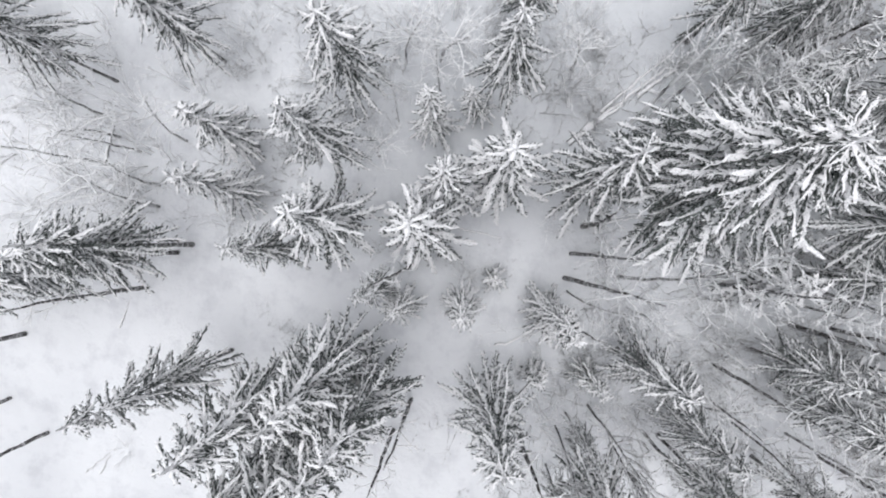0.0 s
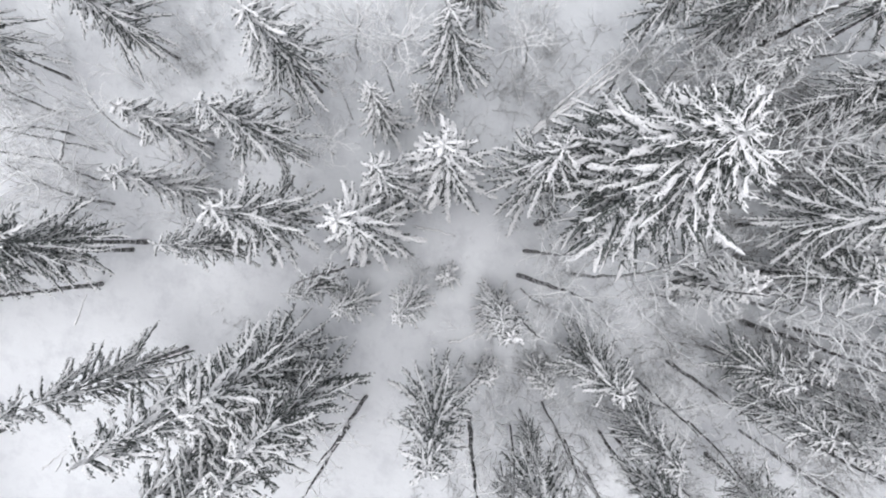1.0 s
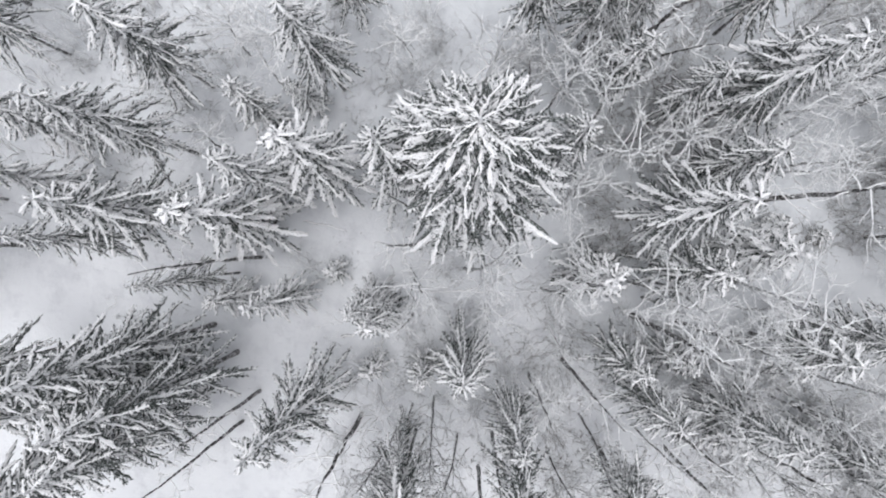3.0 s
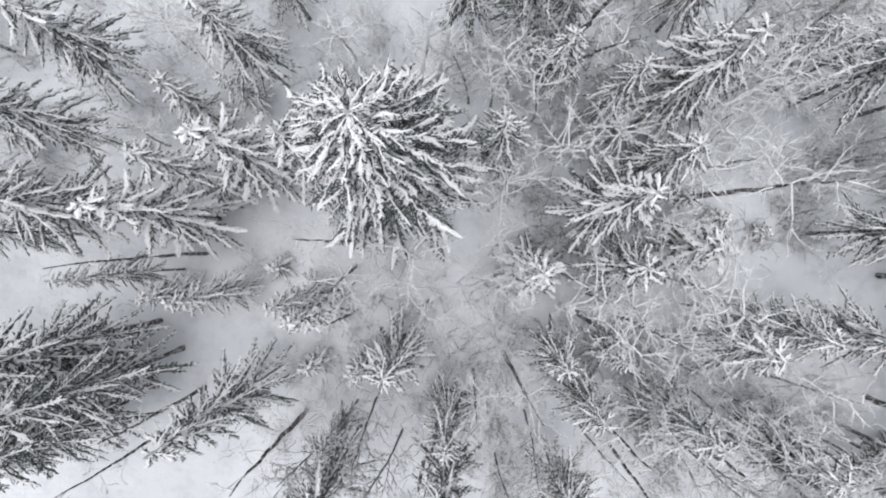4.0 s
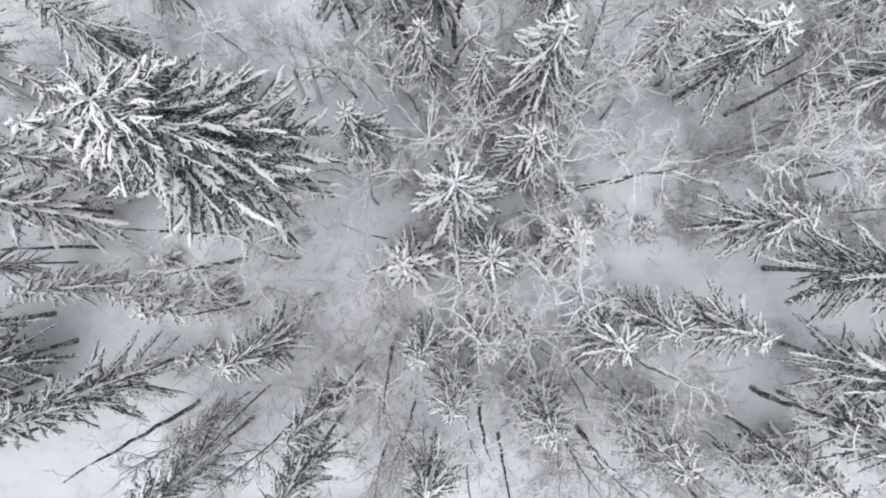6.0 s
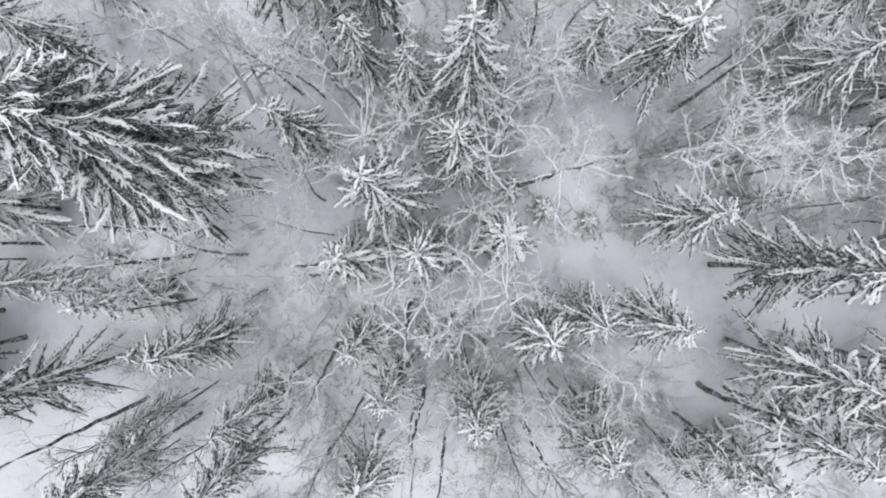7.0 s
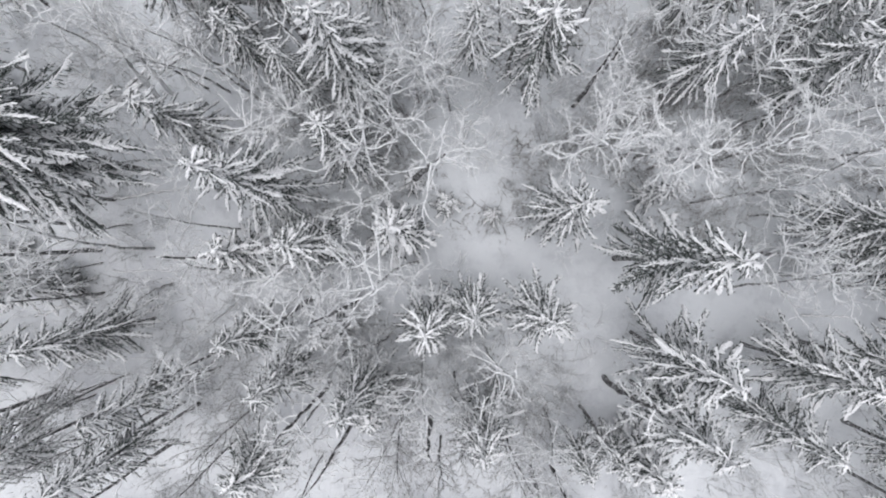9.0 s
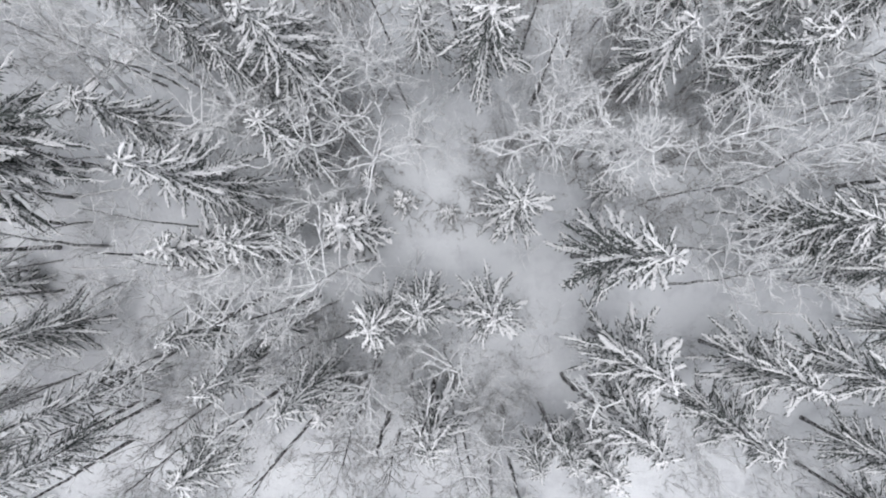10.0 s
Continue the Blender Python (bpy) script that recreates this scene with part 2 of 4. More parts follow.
def build_spruce(seed, h, r, low, spacing, per, snow, droop, blunt=0.6, apart=False, plush=1.0, step=0.13, ragged=0.0):
    """A spruce h high and r wide at its lower boughs; low: where the crown begins; snow: how much of the boughs it covers.
    apart: every bough is a part of its own; ragged: how unevenly the boughs stand round the trunk."""
    rng = random.Random(seed)
    root = new("spruce_tree")
    part("trunk", trunk_shape(rng, h * 0.985, 0.0062 * h + 0.022), BARK, root)
    s = Shape()
    z = low * h
    while z < h * 0.985:
        u = (z - low * h) / (h - low * h)
        count = max(4, round(per * (1 - 0.3 * u)))
        turn = rng.uniform(0, 7)
        for k in range(count):
            t = turn + 2 * math.pi * k / count + rng.uniform(-0.35, 0.35) * (1 + 3 * ragged)
            reach = r * min(1.0, 0.72 + 1.6 * u) * (1 - u) ** blunt * (rng.uniform(0.45, 1.28) - 0.18 * ragged * rng.random()) + 0.22
            build_bough(s, rng, reach, z + rng.uniform(-0.5, 0.5) * spacing, t, u, snow, droop, plush, step, ragged)
            if apart and u < 0.9:
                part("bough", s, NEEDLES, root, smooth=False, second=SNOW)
                s = Shape()
        z += spacing * (1 - 0.4 * u) * rng.uniform(0.75, 1.25)
    s.now = 1
    s.tube([Vector((0, 0, h * 0.95)), Vector((0, 0, h * 0.98)), Vector((0.02, 0, h * 1.0)), Vector((0.03, 0.01, h * 1.015))], [0.03, 0.08, 0.06, 0.02], 5)
    if apart:
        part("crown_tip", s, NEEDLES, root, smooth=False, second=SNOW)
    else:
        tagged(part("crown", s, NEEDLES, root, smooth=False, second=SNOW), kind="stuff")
    return root


# ---- bare birches, alders and brush, rimed with frost ----
def grow(s, rng, a, direction, length, r, depth, kinds, wander=0.22, fine=0.016):
    """A crooked limb that wanders from a, forking into side limbs down to depth 0."""
    if not depth:
        b = a + direction.normalized() * length
        s.cone(a, b, r)
        return
    n = 5
    pts, d = [a], direction.normalized()
    for i in range(n):
        d = (d + Vector((rng.uniform(-1, 1), rng.uniform(-1, 1), rng.uniform(-0.7, 0.8))) * wander).normalized()
        pts.append(pts[-1] + d * length / n)
    s.tube(pts, [r * (1 - 0.72 * i / n) for i in range(n + 1)], 4 if depth > 1 else 3)
    for j in range(kinds[depth]):
        q = rng.uniform(0.25, 1.0)
        i = min(n - 1, int(q * n))
        p = pts[i].lerp(pts[i + 1], q * n - i)
        base = (pts[i + 1] - pts[i]).normalized()
        away = base.cross(Vector((rng.uniform(-1, 1), rng.uniform(-1, 1), rng.uniform(-1, 1)))).normalized()
        grow(s, rng, p, base + away * rng.uniform(0.45, 1.1), length * rng.uniform(0.28, 0.55), max(fine, r * 0.55), depth - 1, kinds, wander, fine)


def build_birch(seed, h, r, low, limbs, steep, bend, kinds, bark, stout=1.0, rime=None):
    """A bare broadleaf tree: a bending stem, limbs that fan out from low upwards, fine rimed twigs."""
    rng = random.Random(seed)
    root = new("birch_tree")
    n = 10
    ax, ay = rng.uniform(-1, 1), rng.uniform(-1, 1)
    stem = [Vector((bend * ax * (k / n) ** 2 + rng.uniform(-0.06, 0.06), bend * ay * (k / n) ** 2 + rng.uniform(-0.06, 0.06), h * 0.9 * k / n - (0.3 if k == 0 else 0))) for k in range(n + 1)]
    s = Shape()
    s.tube(stem, [stout * (0.0062 * h + 0.02) * (1 - 0.85 * k / n) + 0.012 for k in range(n + 1)], 6)
    part("trunk", s, bark, root)
    s = Shape()
    for j in range(limbs):
        q = low + (0.97 - low) * (j + rng.random()) / limbs
        i = min(n - 1, int(q * n))
        p = stem[i].lerp(stem[i + 1], q * n - i)
        t = j * 2.4 + rng.uniform(-0.5, 0.5)
        reach = r * (0.55 + 0.5 * math.sin(math.pi * min(1, (q - low) / (1 - low) * 0.9 + 0.15))) * rng.uniform(0.75, 1.2)
        grow(s, rng, p, Vector((math.cos(t), math.sin(t), steep * rng.uniform(0.5, 1.5))), reach * 1.15, 0.040 + 0.012 * reach, 2, kinds, 0.30, 0.021)
    tagged(part("crown", s, rime or FROST, root), kind="stuff")
    return root


def build_brush(seed, h, r, stems):
    """A multi-stemmed bush of rimed shoots."""
    rng = random.Random(seed)
    root = new("frosted_bush")
    s = Shape()
    for j in range(stems):
        t, d = rng.uniform(0, 6.3), rng.random() ** 0.5 * r * 0.5
        a = Vector((d * math.cos(t), d * math.sin(t), -0.1))
        grow(s, rng, a, Vector((math.cos(t) * r / h, math.sin(t) * r / h, 1)), h * rng.uniform(0.5, 1.05), 0.034, 2 if j % 4 == 0 else 1, (0, 7, 4), 0.24)
    tagged(part("crown", s, FROST, root), kind="stuff")
    return root


# each kind: a few grown examples, with the height and spread they were grown at
KINDS = {
    "broad": [(build_spruce(k, 14, 2.55, 0.34, 0.80, 7, 0.95, 0.62, 0.55, True, 1.2, 0.12), 14, 2.15) for k in (11, 12, 13, 14)],
    "giant": [(build_spruce(21, 23, 3.9, 0.50, 0.36, 12, 0.90, 0.26, 0.50, True, 1.15, 0.11, 1.0), 23, 4.1)],
    "capped": [(build_spruce(k, 15, 2.6, 0.42, 0.80, 7, 0.98, 0.62, 0.55, True, 1.5, 0.12), 15, 2.3) for k in (25, 26, 27)],
    "plastered": [(build_spruce(k, 12, 2.1, 0.22, 0.72, 7, 1.0, 0.42, 0.6, True, 2.3, 0.13), 12, 1.8) for k in (28, 29, 30)],
    "slim": [(build_spruce(k, 17, 2.05, 0.36, 0.80, 6.4, 0.85, 0.85, 0.5, False, 1.15), 17, 1.7) for k in (31, 32, 33, 34)],
    "young": [(build_spruce(k, 8, 1.6, 0.06, 0.66, 7, 1.0, 0.10, 0.7, True, 2.1), 8, 1.35) for k in (41, 42)],
    "lofty": [(build_spruce(k, 17, 1.95, 0.50, 0.70, 6, 0.85, 0.8, 0.5, False, 1.2), 17, 1.6) for k in (35, 36)],
    "outer": [(build_spruce(38, 16, 2.2, 0.16, 2.1, 6, 0.9, 0.55, 0.6, False, 2.2, 0.9), 16, 2.0)],
    "sapling": [(build_spruce(k, 3, 0.95, 0.04, 0.40, 6, 1.0, 0.05, 0.8, False, 2.4), 3, 0.9) for k in (45, 46)],
    "birch": [(build_birch(k, 14, 2.4, 0.5, 12, 0.9, 1.6, (0, 5, 5), PALE_BARK), 14, 2.6) for k in (51, 52, 53, 54, 55, 56)],
    "white": [(build_birch(58, 13, 1.4, 0.55, 10, 0.9, 0.8, (0, 5, 4), WHITE_BARK, 2.0), 13, 1.4)],
    "pole": [(build_birch(k, 15, 1.1, 0.42, 9, 0.35, 1.0, (0, 4, 4), BARK, 1.25), 15, 1.0) for k in (61, 62, 63)],
    "leaner": [(build_birch(k, 16, 2.1, 0.62, 11, 0.8, 0.5, (0, 5, 4), BARK, 1.8), 16, 2.1) for k in (65, 66)],
    "alder": [(build_birch(k, 13, 2.2, 0.35, 15, 1.3, 1.2, (0, 6, 5), BARK, 1.0, BRUSH), 13, 2.4) for k in (67, 68, 69)],
    "bush": [(build_brush(k, 3, 1.4, 14), 3, 1.4) for k in (71, 72)],
}
USED = set()
PICK = random.Random(5)


def plant(kind, x, y, h, r, label, dx=0.0, dy=0.0, category="", group=""):
    """Stands a tree of that kind at x, y with its top dx, dy off the plumb line; the first of each example is the example itself."""
    first, h0, r0 = PICK.choice(KINDS[kind])
    lean = Vector((dx, dy, h)).normalized()
    turn = Vector((0, 0, 1)).rotation_difference(lean).to_matrix().to_4x4()
    m = Matrix.Translation((x, y, ground_height(x, y) - 0.05)) @ turn @ pose(0, 0, 0, 0, 0, PICK.uniform(0, 360)) @ Matrix.Diagonal((r / r0, r / r0, h / h0, 1))
    if first.name in USED:
        ob = copy_thing(first, m @ Matrix.Diagonal((*(1 / v for v in first.scale), 1)))
    else:
        USED.add(first.name)
        ob = first
        ob.matrix_basis = m
    return tagged(ob, label, category, group)


# ---- the forest, kind by kind ----
plant("giant", 10.97, 2.86, 24.6, 4.6, "very large old spruce with wide snow-laden boughs", category="spruce tree", group="snowy spruces")
plant("capped", -23.49, 10.92, 17.0, 2.0, "spruce with long drooping boughs under thick snow", category="spruce tree", group="snowy spruces")
plant("capped", -16.00, 12.13, 14.0, 2.0, "spruce with long drooping boughs under thick snow", category="spruce tree", group="snowy spruces")
plant("capped", -6.51, 10.04, 15.0, 2.3, "spruce with long drooping boughs under thick snow", category="spruce tree", group="snowy spruces")
plant("capped", 2.51, 9.76, 15.5, 2.0, "spruce with long drooping boughs under thick snow", category="spruce tree", group="snowy spruces")
plant("capped", -7.5, 5.5, 17.0, 2.2, "spruce with long drooping boughs under thick snow", category="spruce tree", group="snowy spruces")
plant("plastered", -13.87, 6.50, 12.0, 1.6, "spruce plastered white with clinging fresh snow", category="spruce tree", group="snowy spruces")
plant("plastered", -13.97, 3.16, 13.0, 1.5, "spruce plastered white with clinging fresh snow", category="spruce tree", group="snowy spruces")
plant("capped", -7.2, 1.2, 17.0, 2.5, "spruce with long drooping boughs under thick snow", category="spruce tree", group="snowy spruces")
plant("plastered", -2.4, 0.86, 15.5, 2.4, "spruce plastered white with clinging fresh snow", category="spruce tree", group="snowy spruces")
plant("plastered", 2.22, 4.10, 15.0, 2.4, "spruce plastered white with clinging fresh snow", category="spruce tree", group="snowy spruces")
plant("capped", 25.97, 7.33, 18.0, 2.3, "spruce with long drooping boughs under thick snow", category="spruce tree", group="snowy spruces")
plant("capped", 21.55, 1.01, 19.0, 2.4, "spruce with long drooping boughs under thick snow", category="spruce tree", group="snowy spruces")
plant("capped", 37.7, -0.2, 14.6, 2.2, "spruce with long drooping boughs under thick snow", category="spruce tree", group="snowy spruces")
plant("capped", 30.11, -6.72, 12.0, 2.1, "spruce with long drooping boughs under thick snow", category="spruce tree", group="snowy spruces")
plant("capped", 36.4, -5.9, 13.5, 2.2, "spruce with long drooping boughs under thick snow", category="spruce tree", group="snowy spruces")
plant("capped", 43.82, -8.27, 17.0, 2.7, "spruce with long drooping boughs under thick snow", category="spruce tree", group="snowy spruces")
plant("capped", 43.84, -11.71, 16.5, 2.5, "spruce with long drooping boughs under thick snow", category="spruce tree", group="snowy spruces")
plant("capped", 51.55, -9.09, 15.0, 2.5, "spruce with long drooping boughs under thick snow", category="spruce tree", group="snowy spruces")
plant("capped", 45.60, 8.00, 14.0, 2.0, "spruce with long drooping boughs under thick snow", category="spruce tree", group="snowy spruces")
plant("capped", 26.16, 8.74, 14.0, 2.0, "spruce with long drooping boughs under thick snow", category="spruce tree", group="snowy spruces")
plant("broad", 7.0, 3.5, 18.2, 2.4, "broad spruce with boughs laden with snow", category="spruce tree", group="snowy spruces")
plant("broad", 1.59, -9.40, 18.0, 2.3, "broad spruce with boughs laden with snow", category="spruce tree", group="snowy spruces")
plant("broad", 22.78, 7.40, 14.0, 1.5, "mid-sized spruce with boughs laden with snow", category="spruce tree", group="snowy spruces")
plant("broad", 25.23, 3.63, 14.0, 2.0, "mid-sized spruce with boughs laden with snow", category="spruce tree", group="snowy spruces")
plant("broad", 23.22, -2.11, 13.0, 2.2, "mid-sized spruce with boughs laden with snow", category="spruce tree", group="snowy spruces")
plant("broad", 16.32, 4.82, 13.5, 1.8, "mid-sized spruce with boughs laden with snow", category="spruce tree", group="snowy spruces")
plant("broad", 21.32, -9.89, 12.5, 1.8, "mid-sized spruce with boughs laden with snow", category="spruce tree", group="snowy spruces")
plant("broad", 10.48, -7.21, 14.5, 1.9, "mid-sized spruce with boughs laden with snow", category="spruce tree", group="snowy spruces")
plant("broad", 13.38, -10.99, 14.0, 1.6, "mid-sized spruce with boughs laden with snow", category="spruce tree", group="snowy spruces")
plant("broad", 32.68, -5.80, 13.0, 1.9, "mid-sized spruce with boughs laden with snow", category="spruce tree", group="snowy spruces")
plant("broad", 33.15, -12.98, 12.5, 2.1, "mid-sized spruce with boughs laden with snow", category="spruce tree", group="snowy spruces")
plant("broad", 26.18, -10.34, 15.0, 1.9, "mid-sized spruce with boughs laden with snow", category="spruce tree", group="snowy spruces")
plant("sapling", 4.60, -8.56, 5.0, 1.0, "mid-sized spruce with boughs laden with snow", category="spruce tree", group="snowy spruces")
plant("broad", -11.38, -12.14, 17.0, 2.3, "mid-sized spruce with boughs laden with snow", category="spruce tree", group="snowy spruces")
plant("slim", -11.00, -0.26, 14.0, 1.4, "slender dark spruce, bare lower trunk, snow-dusted boughs", category="spruce tree", group="tall slim spruces")
plant("slim", -16.06, -7.43, 18.0, 1.7, "tall dark spruce, bare lower trunk, snow-dusted boughs", category="spruce tree", group="tall slim spruces")
plant("slim", -10.43, -8.01, 21.0, 2.3, "tall dark spruce, bare lower trunk, snow-dusted boughs", category="spruce tree", group="tall slim spruces")
plant("slim", -6.78, -6.20, 21.0, 2.1, "tall dark spruce, bare lower trunk, snow-dusted boughs", category="spruce tree", group="tall slim spruces")
plant("slim", -5.20, -8.10, 20.0, 2.1, "tall dark spruce, bare lower trunk, snow-dusted boughs", category="spruce tree", group="tall slim spruces")
plant("slim", -7.05, -10.60, 18.0, 2.2, "tall dark spruce, bare lower trunk, snow-dusted boughs", category="spruce tree", group="tall slim spruces")
plant("slim", 19.54, -7.24, 12.0, 1.4, "slender dark spruce, bare lower trunk, snow-dusted boughs", category="spruce tree", group="tall slim spruces")
plant("slim", -8.51, -8.01, 17.0, 2.1, "tall dark spruce, bare lower trunk, snow-dusted boughs", category="spruce tree", group="tall slim spruces")
plant("plastered", 5.0, -4.0, 13.5, 1.2, "slender spruce plastered white with clinging fresh snow", category="spruce tree", group="tall slim spruces")
plant("slim", -4.96, -2.60, 14.0, 1.0, "slender dark spruce, bare lower trunk, snow-dusted boughs", category="spruce tree", group="tall slim spruces")
plant("slim", 42.59, -3.08, 19.0, 2.2, "tall dark spruce, bare lower trunk, snow-dusted boughs", 0.6, 0.3, category="spruce tree", group="tall slim spruces")
plant("slim", 49.46, -12.10, 15.5, 1.8, "slender dark spruce, bare lower trunk, snow-dusted boughs", category="spruce tree", group="tall slim spruces")
plant("slim", 58.79, -14.53, 13.0, 1.8, "slender dark spruce, bare lower trunk, snow-dusted boughs", category="spruce tree", group="tall slim spruces")
plant("slim", 54.12, -1.22, 15.0, 2.0, "slender dark spruce, bare lower trunk, snow-dusted boughs", category="spruce tree", group="tall slim spruces")
plant("slim", 39.35, -15.34, 9.0, 1.2, "slender dark spruce, bare lower trunk, snow-dusted boughs", category="spruce tree", group="tall slim spruces")
plant("slim", 41.14, -14.73, 10.0, 1.3, "slender dark spruce, bare lower trunk, snow-dusted boughs", category="spruce tree", group="tall slim spruces")
plant("slim", 5.62, -15.31, 13.0, 0.8, "slender dark spruce, bare lower trunk, snow-dusted boughs", category="spruce tree", group="tall slim spruces")
plant("slim", 6.96, -11.71, 12.0, 0.8, "slender dark spruce, bare lower trunk, snow-dusted boughs", category="spruce tree", group="tall slim spruces")
plant("slim", 18.12, 12.26, 16.0, 1.8, "slender dark spruce, bare lower trunk, snow-dusted boughs", category="spruce tree", group="tall slim spruces")
plant("slim", 14.74, 13.30, 15.0, 1.7, "slender dark spruce, bare lower trunk, snow-dusted boughs", category="spruce tree", group="tall slim spruces")
plant("slim", 19.75, 9.30, 12.0, 1.4, "slender dark spruce, bare lower trunk, snow-dusted boughs", category="spruce tree", group="tall slim spruces")
plant("slim", 51.75, 7.41, 15.0, 2.0, "slender dark spruce, bare lower trunk, snow-dusted boughs", category="spruce tree", group="tall slim spruces")
plant("slim", 55.70, -2.20, 15.0, 1.7, "slender dark spruce, bare lower trunk, snow-dusted boughs", category="spruce tree", group="tall slim spruces")
plant("slim", 57.69, -3.78, 13.0, 1.7, "slender dark spruce, bare lower trunk, snow-dusted boughs", category="spruce tree", group="tall slim spruces")
plant("slim", 59.14, -0.26, 14.0, 1.8, "slender dark spruce, bare lower trunk, snow-dusted boughs", category="spruce tree", group="tall slim spruces")
plant("slim", 51.53, 10.49, 14.0, 1.7, "slender dark spruce, bare lower trunk, snow-dusted boughs", category="spruce tree", group="tall slim spruces")
plant("slim", 56.50, 10.84, 14.0, 1.7, "slender dark spruce, bare lower trunk, snow-dusted boughs", category="spruce tree", group="tall slim spruces")
plant("slim", 61.20, 7.42, 13.0, 1.8, "slender dark spruce, bare lower trunk, snow-dusted boughs", category="spruce tree", group="tall slim spruces")
plant("slim", 61.82, -10.51, 13.0, 1.7, "slender dark spruce, bare lower trunk, snow-dusted boughs", category="spruce tree", group="tall slim spruces")
plant("slim", 60.92, -7.33, 12.0, 1.5, "slender dark spruce, bare lower trunk, snow-dusted boughs", category="spruce tree", group="tall slim spruces")
plant("slim", 63.56, -15.33, 13.0, 1.7, "slender dark spruce, bare lower trunk, snow-dusted boughs", category="spruce tree", group="tall slim spruces")
plant("slim", -18.57, 15.48, 13.0, 1.8, "slender dark spruce, bare lower trunk, snow-dusted boughs", category="spruce tree", group="tall slim spruces")
plant("slim", -28.93, 14.05, 13.0, 1.8, "slender dark spruce, bare lower trunk, snow-dusted boughs", category="spruce tree", group="tall slim spruces")
plant("slim", -27.24, -1.57, 14.0, 1.7, "slender dark spruce, bare lower trunk, snow-dusted boughs", category="spruce tree", group="tall slim spruces")
plant("slim", -29.64, -2.74, 14.0, 1.7, "slender dark spruce, bare lower trunk, snow-dusted boughs", category="spruce tree", group="tall slim spruces")
plant("slim", 20.39, 13.01, 12.0, 1.3, "slender dark spruce, bare lower trunk, snow-dusted boughs", category="spruce tree", group="tall slim spruces")
plant("slim", 27.21, 13.35, 13.0, 1.5, "slender dark spruce, bare lower trunk, snow-dusted boughs", category="spruce tree", group="tall slim spruces")
plant("slim", 32.69, 9.82, 12.0, 1.3, "slender dark spruce, bare lower trunk, snow-dusted boughs", category="spruce tree", group="tall slim spruces")
plant("slim", 4.01, 14.21, 12.0, 1.5, "slender dark spruce, bare lower trunk, snow-dusted boughs", category="spruce tree", group="tall slim spruces")
plant("slim", 47.67, 12.39, 13.0, 1.6, "slender dark spruce, bare lower trunk, snow-dusted boughs", category="spruce tree", group="tall slim spruces")
plant("slim", 53.01, 12.74, 13.0, 1.6, "slender dark spruce, bare lower trunk, snow-dusted boughs", category="spruce tree", group="tall slim spruces")
plant("slim", 58.75, 11.96, 13.0, 1.7, "slender dark spruce, bare lower trunk, snow-dusted boughs", category="spruce tree", group="tall slim spruces")
plant("slim", 45.87, 13.08, 12.0, 1.7, "slender dark spruce, bare lower trunk, snow-dusted boughs", category="spruce tree", group="tall slim spruces")
plant("lofty", -18.61, -0.13, 17.0, 2.0, "tall spruce with long bare trunk and high frosted crown", category="spruce tree", group="high-crowned spruces")
plant("lofty", -19.60, -0.67, 16.0, 1.7, "tall spruce with long bare trunk and high frosted crown", category="spruce tree", group="high-crowned spruces")
plant("lofty", -22.94, -1.56, 15.0, 1.8, "tall spruce with long bare trunk and high frosted crown", category="spruce tree", group="high-crowned spruces")
plant("lofty", 7.13, -13.51, 17.0, 1.8, "tall spruce with long bare trunk and high frosted crown", category="spruce tree", group="high-crowned spruces")
plant("lofty", 58.49, -17.77, 15.0, 1.6, "tall spruce with long bare trunk and high frosted crown", category="spruce tree", group="high-crowned spruces")
plant("lofty", 55.48, -8.91, 16.0, 1.8, "tall spruce with long bare trunk and high frosted crown", category="spruce tree", group="high-crowned spruces")
plant("lofty", 36.19, 8.46, 15.0, 2.1, "tall spruce with long bare trunk and high frosted crown", category="spruce tree", group="high-crowned spruces")
plant("lofty", 13.38, -13.31, 17.0, 1.6, "tall spruce with long bare trunk and high frosted crown", category="spruce tree", group="high-crowned spruces")
plant("lofty", 19.89, -14.81, 12.0, 1.8, "tall spruce with long bare trunk and high frosted crown", category="spruce tree", group="high-crowned spruces")
plant("plastered", -2.04, 7.33, 10.0, 1.4, "small spruce plastered white with clinging fresh snow", 0.2, 0.5, category="spruce tree", group="young spruces")
plant("plastered", 1.07, 8.53, 7.0, 1.1, "small spruce plastered white with clinging fresh snow", -0.7, -0.0, category="spruce tree", group="young spruces")
plant("plastered", -0.95, 3.28, 14.5, 1.7, "spruce plastered white with clinging fresh snow", category="spruce tree", group="young spruces")
plant("plastered", -4.05, -3.98, 8.0, 1.3, "small spruce plastered white with clinging fresh snow", category="spruce tree", group="young spruces")
plant("sapling", 1.91, -2.41, 3.0, 0.9, "small spruce thickly covered with fresh snow", category="spruce tree", group="young spruces")
plant("young", 5.51, -4.85, 12.0, 1.4, "young spruce thickly covered with fresh snow", category="spruce tree", group="young spruces")
plant("young", 7.96, -8.65, 8.0, 1.0, "young spruce thickly covered with fresh snow", category="spruce tree", group="young spruces")
plant("young", 18.53, -2.50, 10.0, 1.9, "young spruce thickly covered with fresh snow", category="spruce tree", group="young spruces")
plant("plastered", -0.09, -3.78, 12.8, 1.3, "slender spruce plastered white with clinging fresh snow", category="spruce tree", group="young spruces")
plant("young", 28.06, -1.12, 10.0, 2.0, "young spruce thickly covered with fresh snow", category="spruce tree", group="young spruces")
plant("young", 43.50, -15.62, 10.0, 1.8, "young spruce thickly covered with fresh snow", category="spruce tree", group="young spruces")
plant("sapling", 28.83, 2.07, 3.5, 0.9, "small spruce thickly covered with fresh snow", category="spruce tree", group="young spruces")
